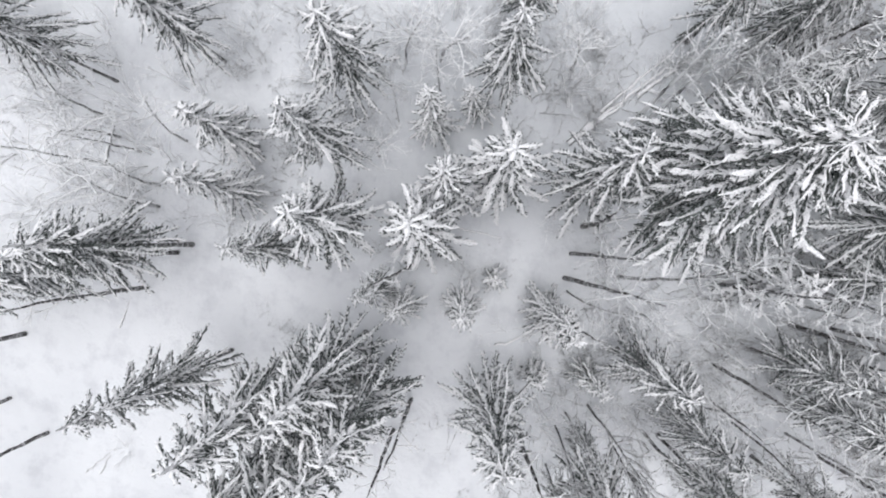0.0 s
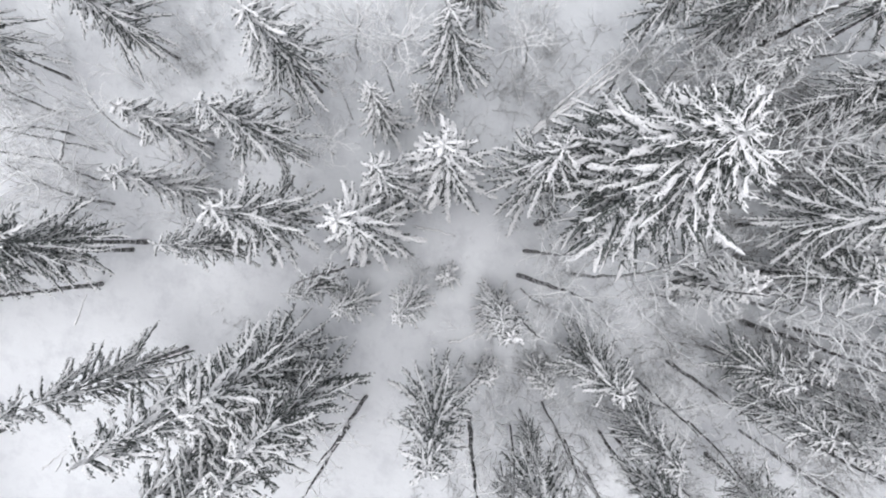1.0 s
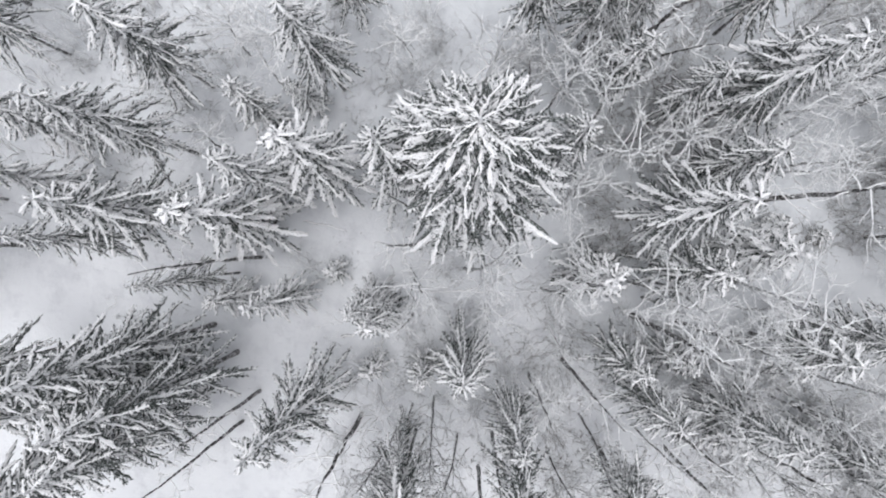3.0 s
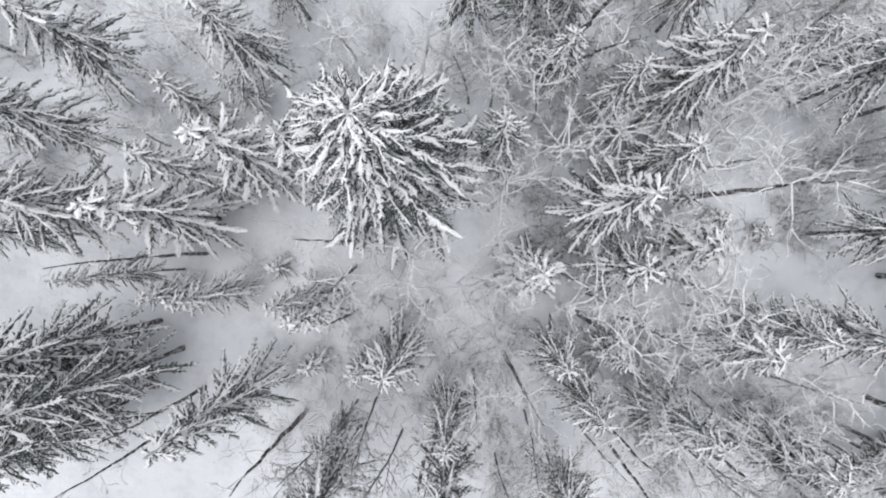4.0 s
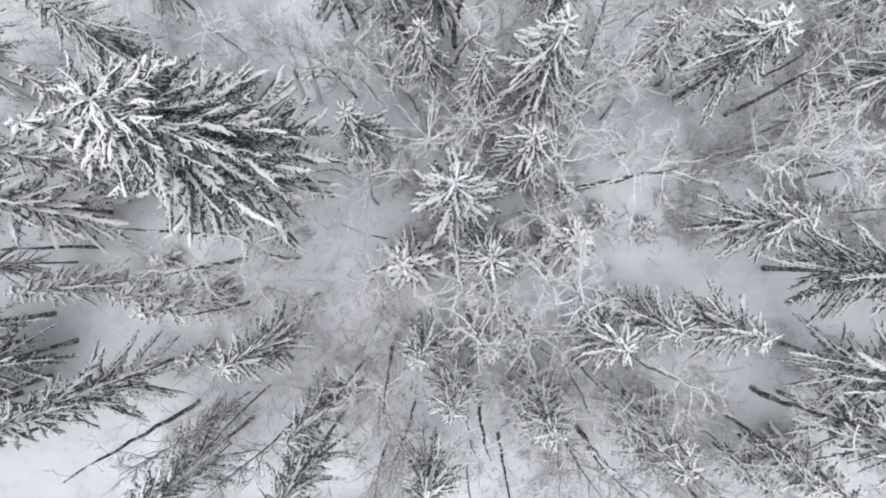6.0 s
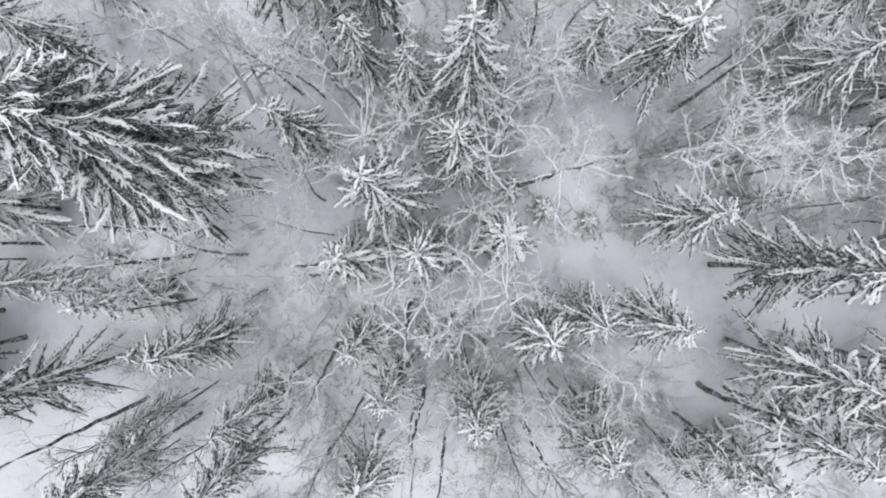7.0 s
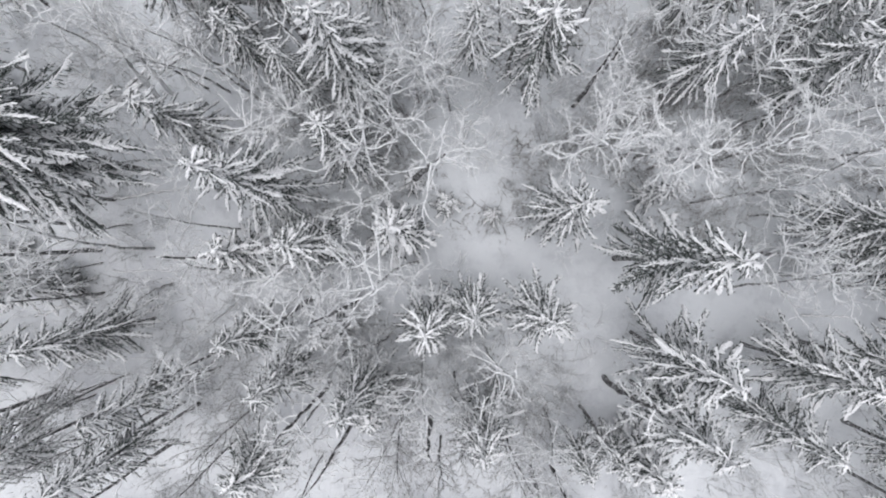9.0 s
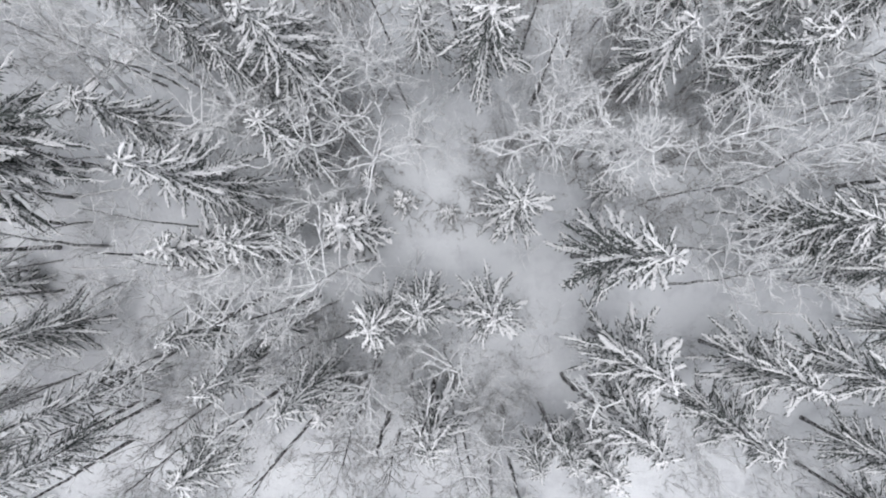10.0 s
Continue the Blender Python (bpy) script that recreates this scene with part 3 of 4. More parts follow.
plant("sapling", 30.96, 0.67, 3.0, 1.0, "small spruce thickly covered with fresh snow", category="spruce tree", group="young spruces")
plant("sapling", 34.01, -0.08, 2.2, 0.7, "small spruce thickly covered with fresh snow", category="spruce tree", group="young spruces")
plant("young", 44.15, 1.14, 9.0, 1.0, "young spruce thickly covered with fresh snow", category="spruce tree", group="young spruces")
plant("young", 26.62, -12.49, 8.0, 1.6, "young spruce thickly covered with fresh snow", category="spruce tree", group="young spruces")
plant("young", 23.59, -7.76, 8.0, 1.2, "young spruce thickly covered with fresh snow", category="spruce tree", group="young spruces")
plant("birch", 6.98, -3.33, 13.0, 1.6, "slender leafless birch with white frosted branches", 0.4, -1.2, category="birch tree", group="frosted birches")
plant("birch", -20.88, 2.46, 12.0, 2.6, "spreading leafless birch with white frosted branches", category="birch tree", group="frosted birches")
plant("birch", -20.83, 3.91, 9.0, 2.2, "slender leafless birch with white frosted branches", category="birch tree", group="frosted birches")
plant("birch", -23.42, 7.18, 9.0, 2.3, "slender leafless birch with white frosted branches", category="birch tree", group="frosted birches")
plant("birch", -1.57, 12.14, 8.0, 2.6, "spreading leafless birch with white frosted branches", category="birch tree", group="frosted birches")
plant("birch", -3.88, 12.07, 9.0, 2.0, "slender leafless birch with white frosted branches", category="birch tree", group="frosted birches")
plant("birch", -4.44, 8.16, 9.0, 0.9, "slender leafless birch with white frosted branches", 0.8, 0.7, category="birch tree", group="frosted birches")
plant("birch", 18.91, 7.36, 12.0, 2.2, "slender leafless birch with white frosted branches", category="birch tree", group="frosted birches")
plant("birch", 27.92, 3.97, 12.0, 2.4, "spreading leafless birch with white frosted branches", category="birch tree", group="frosted birches")
plant("birch", 16.28, 3.16, 9.0, 2.2, "slender leafless birch with white frosted branches", category="birch tree", group="frosted birches")
plant("leaner", 17.0, -8.3, 15.0, 1.4, "leaning birch with long dark trunk and frosted crown", 1.0, -1.2, category="birch tree", group="frosted birches")
plant("birch", 10.51, -2.33, 18.0, 2.6, "spreading leafless birch with white frosted branches", 1.5, 0.0, category="birch tree", group="frosted birches")
plant("birch", 37.6, 4.3, 15.0, 3.0, "spreading leafless birch with white frosted branches", 1.0, -0.3, category="birch tree", group="frosted birches")
plant("leaner", 39.60, 7.30, 15.0, 1.6, "upright birch with long dark trunk and frosted crown", category="birch tree", group="frosted birches")
plant("birch", 28.96, -3.28, 16.0, 2.7, "spreading leafless birch with white frosted branches", -2.5, -0.0, category="birch tree", group="frosted birches")
plant("birch", 48.73, -5.06, 17.0, 2.2, "slender leafless birch with white frosted branches", 0.3, 1.0, category="birch tree", group="frosted birches")
plant("birch", 48.03, -2.48, 14.0, 2.6, "spreading leafless birch with white frosted branches", category="birch tree", group="frosted birches")
plant("birch", 26.70, 3.63, 14.0, 2.8, "spreading leafless birch with white frosted branches", category="birch tree", group="frosted birches")
plant("birch", 43.84, 3.82, 11.0, 2.6, "spreading leafless birch with white frosted branches", category="birch tree", group="frosted birches")
plant("birch", 45.55, 3.99, 14.0, 3.0, "spreading leafless birch with white frosted branches", category="birch tree", group="frosted birches")
plant("birch", 47.92, 3.15, 15.0, 2.8, "spreading leafless birch with white frosted branches", category="birch tree", group="frosted birches")
plant("birch", 51.73, 1.23, 17.0, 2.4, "spreading leafless birch with white frosted branches", category="birch tree", group="frosted birches")
plant("birch", 47.66, 0.74, 15.0, 1.6, "slender leafless birch with white frosted branches", category="birch tree", group="frosted birches")
plant("leaner", 22.0, -5.5, 15.0, 1.9, "leaning birch with long dark trunk and frosted crown", 0.5, -0.8, category="birch tree", group="frosted birches")
plant("birch", 26.28, -6.21, 16.0, 2.0, "slender leafless birch with white frosted branches", category="birch tree", group="frosted birches")
plant("birch", 29.44, -9.29, 16.0, 2.0, "slender leafless birch with white frosted branches", category="birch tree", group="frosted birches")
plant("birch", 34.21, -13.46, 14.0, 2.2, "slender leafless birch with white frosted branches", category="birch tree", group="frosted birches")
plant("birch", 37.73, -13.65, 14.0, 2.0, "slender leafless birch with white frosted branches", category="birch tree", group="frosted birches")
plant("birch", 33.65, -9.31, 12.0, 2.2, "slender leafless birch with white frosted branches", category="birch tree", group="frosted birches")
plant("birch", 25.04, -10.48, 14.0, 2.0, "slender leafless birch with white frosted branches", category="birch tree", group="frosted birches")
plant("birch", 22.12, -16.98, 14.0, 1.6, "slender leafless birch with white frosted branches", category="birch tree", group="frosted birches")
plant("birch", 25.72, -2.43, 14.0, 2.6, "spreading leafless birch with white frosted branches", category="birch tree", group="frosted birches")
plant("birch", 23.46, -3.25, 13.0, 2.4, "spreading leafless birch with white frosted branches", category="birch tree", group="frosted birches")
plant("birch", 25.70, 0.83, 10.0, 2.0, "slender leafless birch with white frosted branches", category="birch tree", group="frosted birches")
plant("birch", 19.01, 13.84, 14.0, 2.0, "slender leafless birch with white frosted branches", category="birch tree", group="frosted birches")
plant("birch", 16.58, -0.97, 14.0, 1.6, "slender leafless birch with white frosted branches", category="birch tree", group="frosted birches")
plant("birch", 23.97, 4.95, 12.0, 2.3, "slender leafless birch with white frosted branches", category="birch tree", group="frosted birches")
plant("birch", 29.08, 7.77, 14.0, 2.4, "spreading leafless birch with white frosted branches", category="birch tree", group="frosted birches")
plant("birch", 32.15, 4.53, 9.0, 2.2, "slender leafless birch with white frosted branches", category="birch tree", group="frosted birches")
plant("birch", 21.40, 6.13, 10.0, 2.4, "spreading leafless birch with white frosted branches", category="birch tree", group="frosted birches")
plant("birch", 39.77, 4.66, 13.0, 2.6, "spreading leafless birch with white frosted branches", category="birch tree", group="frosted birches")
plant("birch", 42.70, 3.65, 12.0, 2.6, "spreading leafless birch with white frosted branches", category="birch tree", group="frosted birches")
plant("birch", 44.85, 3.07, 13.0, 2.6, "spreading leafless birch with white frosted branches", category="birch tree", group="frosted birches")
plant("birch", 29.07, -4.99, 10.0, 2.2, "slender leafless birch with white frosted branches", category="birch tree", group="frosted birches")
plant("birch", 16.04, 1.36, 11.0, 2.4, "spreading leafless birch with white frosted branches", category="birch tree", group="frosted birches")
plant("birch", 14.11, 3.44, 13.0, 2.2, "slender leafless birch with white frosted branches", category="birch tree", group="frosted birches")
plant("birch", 22.11, -13.13, 12.0, 2.0, "slender leafless birch with white frosted branches", category="birch tree", group="frosted birches")
plant("birch", 27.83, -13.71, 12.0, 2.0, "slender leafless birch with white frosted branches", category="birch tree", group="frosted birches")
plant("birch", 16.12, 8.43, 13.0, 2.0, "slender leafless birch with white frosted branches", category="birch tree", group="frosted birches")
plant("birch", 31.26, 7.10, 11.0, 2.0, "slender leafless birch with white frosted branches", category="birch tree", group="frosted birches")
plant("birch", -21.50, 0.43, 10.0, 2.5, "spreading leafless birch with white frosted branches", category="birch tree", group="frosted birches")
plant("birch", -22.01, 6.18, 8.0, 2.0, "slender leafless birch with white frosted branches", category="birch tree", group="frosted birches")
plant("birch", -24.40, 8.62, 8.0, 2.2, "slender leafless birch with white frosted branches", category="birch tree", group="frosted birches")
plant("birch", -5.76, 5.85, 7.0, 1.8, "slender leafless birch with white frosted branches", category="birch tree", group="frosted birches")
plant("birch", -1.63, 10.04, 7.0, 1.6, "slender leafless birch with white frosted branches", category="birch tree", group="frosted birches")
plant("birch", 7.12, 11.54, 7.0, 2.0, "slender leafless birch with white frosted branches", category="birch tree", group="frosted birches")
plant("birch", 15.04, -10.66, 10.0, 2.0, "slender leafless birch with white frosted branches", category="birch tree", group="frosted birches")
plant("birch", 15.77, -3.68, 11.0, 2.0, "slender leafless birch with white frosted branches", category="birch tree", group="frosted birches")
plant("birch", 9.12, -0.67, 6.0, 1.8, "slender leafless birch with white frosted branches", category="birch tree", group="frosted birches")
plant("birch", -8.17, 9.40, 6.0, 1.6, "slender leafless birch with white frosted branches", category="birch tree", group="frosted birches")
plant("birch", 17.13, 9.11, 13.0, 2.2, "slender leafless birch with white frosted branches", category="birch tree", group="frosted birches")
plant("birch", 19.55, 5.30, 10.0, 2.2, "slender leafless birch with white frosted branches", category="birch tree", group="frosted birches")
plant("birch", 22.66, -4.28, 10.0, 2.4, "spreading leafless birch with white frosted branches", category="birch tree", group="frosted birches")
plant("birch", 11.90, -4.76, 6.0, 1.8, "slender leafless birch with white frosted branches", category="birch tree", group="frosted birches")
plant("birch", 53.18, 4.68, 12.0, 2.4, "spreading leafless birch with white frosted branches", category="birch tree", group="frosted birches")
plant("birch", 49.52, 7.95, 12.0, 2.4, "spreading leafless birch with white frosted branches", category="birch tree", group="frosted birches")
plant("birch", 50.41, 5.78, 13.0, 2.4, "spreading leafless birch with white frosted branches", category="birch tree", group="frosted birches")
plant("birch", 52.60, -2.78, 12.0, 2.2, "slender leafless birch with white frosted branches", category="birch tree", group="frosted birches")
plant("birch", 51.61, -0.14, 10.0, 2.0, "slender leafless birch with white frosted branches", category="birch tree", group="frosted birches")
plant("birch", 28.00, 6.93, 13.0, 2.2, "slender leafless birch with white frosted branches", category="birch tree", group="frosted birches")
plant("birch", 30.15, 7.70, 13.0, 1.8, "slender leafless birch with white frosted branches", category="birch tree", group="frosted birches")
plant("birch", 21.10, -3.00, 12.0, 2.4, "spreading leafless birch with white frosted branches", category="birch tree", group="frosted birches")
plant("birch", 21.52, -8.44, 12.0, 1.5, "slender leafless birch with white frosted branches", category="birch tree", group="frosted birches")
plant("birch", 29.21, -10.47, 12.0, 2.0, "slender leafless birch with white frosted branches", category="birch tree", group="frosted birches")
plant("birch", 56.70, 3.61, 14.0, 2.4, "spreading leafless birch with white frosted branches", category="birch tree", group="frosted birches")
plant("birch", 53.54, 6.69, 13.0, 2.2, "slender leafless birch with white frosted branches", category="birch tree", group="frosted birches")
plant("birch", 54.62, 9.34, 12.0, 2.2, "slender leafless birch with white frosted branches", category="birch tree", group="frosted birches")
plant("birch", 58.15, 6.67, 12.0, 2.2, "slender leafless birch with white frosted branches", category="birch tree", group="frosted birches")
plant("birch", 49.64, 9.36, 12.0, 2.2, "slender leafless birch with white frosted branches", category="birch tree", group="frosted birches")
plant("birch", 45.77, 11.27, 10.0, 2.0, "slender leafless birch with white frosted branches", category="birch tree", group="frosted birches")
plant("birch", 43.46, 12.04, 9.0, 2.0, "slender leafless birch with white frosted branches", category="birch tree", group="frosted birches")
plant("birch", 60.53, 4.36, 12.0, 2.2, "slender leafless birch with white frosted branches", category="birch tree", group="frosted birches")
plant("birch", 53.80, -4.16, 12.0, 2.2, "slender leafless birch with white frosted branches", category="birch tree", group="frosted birches")
plant("birch", -26.73, 11.42, 8.0, 2.0, "slender leafless birch with white frosted branches", category="birch tree", group="frosted birches")
plant("birch", -18.81, 6.88, 8.0, 1.8, "slender leafless birch with white frosted branches", category="birch tree", group="frosted birches")
plant("birch", 31.43, 10.35, 14.0, 2.0, "slender leafless birch with white frosted branches", 1.8, -2.7, category="birch tree", group="frosted birches")
plant("birch", 37.39, 14.05, 11.0, 2.0, "slender leafless birch with white frosted branches", category="birch tree", group="frosted birches")
plant("birch", 43.94, 9.18, 12.0, 2.0, "slender leafless birch with white frosted branches", category="birch tree", group="frosted birches")
plant("birch", 41.03, 5.80, 12.0, 2.0, "slender leafless birch with white frosted branches", category="birch tree", group="frosted birches")
plant("birch", -23.80, 5.24, 10.0, 2.2, "slender leafless birch with white frosted branches", category="birch tree", group="frosted birches")
plant("birch", 54.52, 13.48, 11.0, 2.2, "slender leafless birch with white frosted branches", category="birch tree", group="frosted birches")
plant("birch", 57.30, 9.71, 11.0, 2.2, "slender leafless birch with white frosted branches", category="birch tree", group="frosted birches")
plant("birch", 61.12, 9.69, 12.0, 2.2, "slender leafless birch with white frosted branches", category="birch tree", group="frosted birches")
plant("birch", 32.51, 12.96, 10.0, 2.0, "slender leafless birch with white frosted branches", category="birch tree", group="frosted birches")
plant("birch", 62.18, 1.28, 11.0, 2.0, "slender leafless birch with white frosted branches", category="birch tree", group="frosted birches")
plant("leaner", 28.40, 2.10, 17.0, 2.2, "leaning birch with long dark trunk and frosted crown", 3.0, 0.0, category="birch tree", group="frosted birches")
plant("alder", 8.50, -11.20, 15.0, 1.8, "slender leafless alder with dark stem, thinly rimed twigs", category="alder tree", group="grey alders")
plant("alder", 10.00, -13.80, 14.0, 1.7, "slender leafless alder with dark stem, thinly rimed twigs", category="alder tree", group="grey alders")
plant("alder", 6.20, -12.60, 15.0, 1.6, "slender leafless alder with dark stem, thinly rimed twigs", category="alder tree", group="grey alders")
plant("alder", 24.50, -9.00, 13.0, 2.0, "spreading leafless alder with dark stem, thinly rimed twigs", category="alder tree", group="grey alders")
plant("alder", 28.00, -13.50, 13.0, 2.0, "spreading leafless alder with dark stem, thinly rimed twigs", category="alder tree", group="grey alders")
plant("alder", 31.50, -11.00, 12.0, 2.2, "spreading leafless alder with dark stem, thinly rimed twigs", category="alder tree", group="grey alders")
plant("alder", 30.50, -15.50, 13.0, 2.0, "spreading leafless alder with dark stem, thinly rimed twigs", category="alder tree", group="grey alders")
plant("alder", 35.00, -15.20, 12.0, 2.0, "spreading leafless alder with dark stem, thinly rimed twigs", category="alder tree", group="grey alders")
plant("alder", 27.00, -8.30, 12.0, 2.0, "spreading leafless alder with dark stem, thinly rimed twigs", category="alder tree", group="grey alders")
plant("alder", 30.00, 11.50, 13.0, 2.0, "spreading leafless alder with dark stem, thinly rimed twigs", category="alder tree", group="grey alders")
plant("alder", 34.50, 11.60, 13.0, 2.2, "spreading leafless alder with dark stem, thinly rimed twigs", category="alder tree", group="grey alders")
plant("alder", 39.00, 11.00, 13.0, 2.2, "spreading leafless alder with dark stem, thinly rimed twigs", category="alder tree", group="grey alders")
plant("alder", 41.50, 9.50, 12.0, 2.0, "spreading leafless alder with dark stem, thinly rimed twigs", category="alder tree", group="grey alders")
plant("alder", 29.20, 9.20, 12.0, 2.0, "spreading leafless alder with dark stem, thinly rimed twigs", category="alder tree", group="grey alders")
plant("alder", 14.60, 8.60, 12.0, 2.0, "spreading leafless alder with dark stem, thinly rimed twigs", category="alder tree", group="grey alders")
plant("alder", 17.20, 10.20, 13.0, 2.2, "spreading leafless alder with dark stem, thinly rimed twigs", category="alder tree", group="grey alders")
plant("alder", 32.50, -14.00, 12.0, 2.0, "spreading leafless alder with dark stem, thinly rimed twigs", category="alder tree", group="grey alders")
plant("alder", 18.50, -12.50, 13.0, 1.9, "slender leafless alder with dark stem, thinly rimed twigs", category="alder tree", group="grey alders")
plant("alder", 16.50, -15.50, 13.0, 1.8, "slender leafless alder with dark stem, thinly rimed twigs", category="alder tree", group="grey alders")
plant("leaner", 35.00, 9.40, 14.0, 1.6, "upright birch with long dark trunk and frosted crown", category="birch tree", group="frosted birches")
plant("slim", -9.20, -11.80, 18.0, 2.1, "tall dark spruce, bare lower trunk, snow-dusted boughs", category="spruce tree", group="tall slim spruces")
plant("white", 11.20, 8.09, 13.0, 1.4, "leaning bare birch with white frosted trunk and twigs", 1.7, 2.1, category="birch tree", group="frosted birches")
plant("white", 12.24, 8.23, 12.5, 1.3, "leaning bare birch with white frosted trunk and twigs", 1.2, 2.0, category="birch tree", group="frosted birches")
plant("white", 6.93, 9.07, 5.0, 0.5, "leaning bare birch with white frosted trunk and twigs", -1.0, 1.2, category="birch tree", group="frosted birches")
plant("white", 16.27, -6.09, 8.0, 0.7, "leaning bare birch with white frosted trunk and twigs", 0.3, -1.7, category="birch tree", group="frosted birches")
plant("pole", -3.69, -10.84, 15.0, 1.0, "thin dark-barked bare tree with few frosted twigs", category="bare tree", group="bare thin trees")
plant("pole", -21.82, -3.04, 15.0, 1.2, "thin dark-barked bare tree with few frosted twigs", category="bare tree", group="bare thin trees")
plant("pole", -30.39, -6.35, 14.0, 1.2, "thin dark-barked bare tree with few frosted twigs", category="bare tree", group="bare thin trees")
plant("pole", -31.58, -10.85, 14.0, 1.0, "thin dark-barked bare tree with few frosted twigs", category="bare tree", group="bare thin trees")
plant("pole", -29.18, -13.33, 14.0, 1.0, "thin dark-barked bare tree with few frosted twigs", category="bare tree", group="bare thin trees")
plant("pole", 14.95, -9.54, 13.0, 0.8, "thin dark-barked bare tree with few frosted twigs", -0.0, -0.1, category="bare tree", group="bare thin trees")
plant("pole", 3.47, -12.31, 17.0, 1.2, "thin tall dark-barked bare tree with few frosted twigs", category="bare tree", group="bare thin trees")
plant("pole", -4.90, -12.93, 16.0, 0.9, "thin tall dark-barked bare tree with few frosted twigs", category="bare tree", group="bare thin trees")
plant("pole", -3.36, -1.50, 17.0, 0.9, "thin tall dark-barked bare tree with few frosted twigs", category="bare tree", group="bare thin trees")
plant("pole", 7.22, -0.73, 19.0, 0.9, "thin tall dark-barked bare tree with few frosted twigs", category="bare tree", group="bare thin trees")
plant("leaner", 6.8, -2.4, 17.0, 1.7, "leaning birch with long dark trunk and frosted crown", 2.2, -0.2, category="birch tree", group="frosted birches")
plant("pole", 7.0, -5.4, 12.0, 0.8, "thin dark-barked bare tree with few frosted twigs", category="bare tree", group="bare thin trees")
plant("pole", 24.29, -14.67, 15.0, 0.9, "thin dark-barked bare tree with few frosted twigs", category="bare tree", group="bare thin trees")
plant("pole", 29.78, -14.12, 11.0, 1.4, "thin dark-barked bare tree with few frosted twigs", category="bare tree", group="bare thin trees")
plant("pole", 33.00, -11.66, 15.0, 1.2, "thin dark-barked bare tree with few frosted twigs", category="bare tree", group="bare thin trees")
plant("pole", 40.27, -13.45, 12.0, 1.0, "thin dark-barked bare tree with few frosted twigs", category="bare tree", group="bare thin trees")
plant("pole", 41.96, -11.45, 16.0, 1.4, "thin tall dark-barked bare tree with few frosted twigs", category="bare tree", group="bare thin trees")
plant("pole", 36.76, -17.58, 14.0, 1.0, "thin dark-barked bare tree with few frosted twigs", category="bare tree", group="bare thin trees")
plant("pole", 38.16, -17.38, 14.0, 1.0, "thin dark-barked bare tree with few frosted twigs", category="bare tree", group="bare thin trees")
plant("pole", 22.82, -11.77, 16.0, 1.1, "thin tall dark-barked bare tree with few frosted twigs", category="bare tree", group="bare thin trees")
plant("pole", 7.97, 1.06, 15.0, 0.9, "thin dark-barked bare tree with few frosted twigs", category="bare tree", group="bare thin trees")
plant("pole", 12.42, -13.20, 14.0, 0.9, "thin dark-barked bare tree with few frosted twigs", category="bare tree", group="bare thin trees")
plant("pole", 11.50, -16.08, 16.0, 1.0, "thin tall dark-barked bare tree with few frosted twigs", category="bare tree", group="bare thin trees")
plant("pole", 21.30, 11.99, 15.0, 1.4, "thin dark-barked bare tree with few frosted twigs", category="bare tree", group="bare thin trees")
plant("pole", 17.20, -2.81, 15.0, 1.0, "thin dark-barked bare tree with few frosted twigs", category="bare tree", group="bare thin trees")
plant("pole", 24.92, -5.86, 16.0, 1.0, "thin tall dark-barked bare tree with few frosted twigs", category="bare tree", group="bare thin trees")
plant("pole", 21.35, 10.95, 13.0, 0.9, "thin dark-barked bare tree with few frosted twigs", 1.4, -1.1, category="bare tree", group="bare thin trees")
plant("pole", 60.62, 1.67, 12.0, 1.2, "thin dark-barked bare tree with few frosted twigs", category="bare tree", group="bare thin trees")
plant("pole", 58.39, -1.04, 13.0, 1.2, "thin dark-barked bare tree with few frosted twigs", category="bare tree", group="bare thin trees")
plant("bush", -20.58, 5.55, 5.0, 2.0, "tangled leafless bush rimed with frost in snow", category="bush", group="frosted bushes")
plant("bush", -17.96, 9.89, 3.5, 1.5, "tangled leafless bush rimed with frost in snow", category="bush", group="frosted bushes")
plant("bush", -22.01, 3.07, 3.0, 1.4, "tangled leafless bush rimed with frost in snow", category="bush", group="frosted bushes")
plant("bush", 42.02, -0.41, 1.5, 0.8, "low leafless bush rimed with frost in snow", category="bush", group="frosted bushes")
plant("bush", 6.25, 1.14, 1.8, 0.9, "low leafless bush rimed with frost in snow", category="bush", group="frosted bushes")
plant("bush", 1.49, -7.39, 0.9, 0.6, "low leafless bush rimed with frost in snow", category="bush", group="frosted bushes")
plant("bush", -23.57, -14.64, 1.5, 0.8, "low leafless bush rimed with frost in snow", category="bush", group="frosted bushes")
plant("bush", -13.66, -4.67, 0.8, 0.5, "low leafless bush rimed with frost in snow", category="bush", group="frosted bushes")
plant("bush", 9.15, -1.93, 3.0, 1.2, "tangled leafless bush rimed with frost in snow", category="bush", group="frosted bushes")
plant("bush", 12.67, -5.80, 3.0, 1.6, "tangled leafless bush rimed with frost in snow", category="bush", group="frosted bushes")
plant("bush", 13.44, -1.44, 2.0, 1.2, "tangled leafless bush rimed with frost in snow", category="bush", group="frosted bushes")
plant("bush", 12.99, -8.51, 3.0, 1.5, "tangled leafless bush rimed with frost in snow", category="bush", group="frosted bushes")
plant("bush", 25.54, -9.29, 3.0, 1.6, "tangled leafless bush rimed with frost in snow", category="bush", group="frosted bushes")
plant("bush", 15.72, -13.29, 3.0, 1.6, "tangled leafless bush rimed with frost in snow", category="bush", group="frosted bushes")
plant("bush", 17.30, -17.33, 3.0, 1.8, "tangled leafless bush rimed with frost in snow", category="bush", group="frosted bushes")
plant("bush", 4.31, -9.71, 4.0, 1.6, "tangled leafless bush rimed with frost in snow", category="bush", group="frosted bushes")
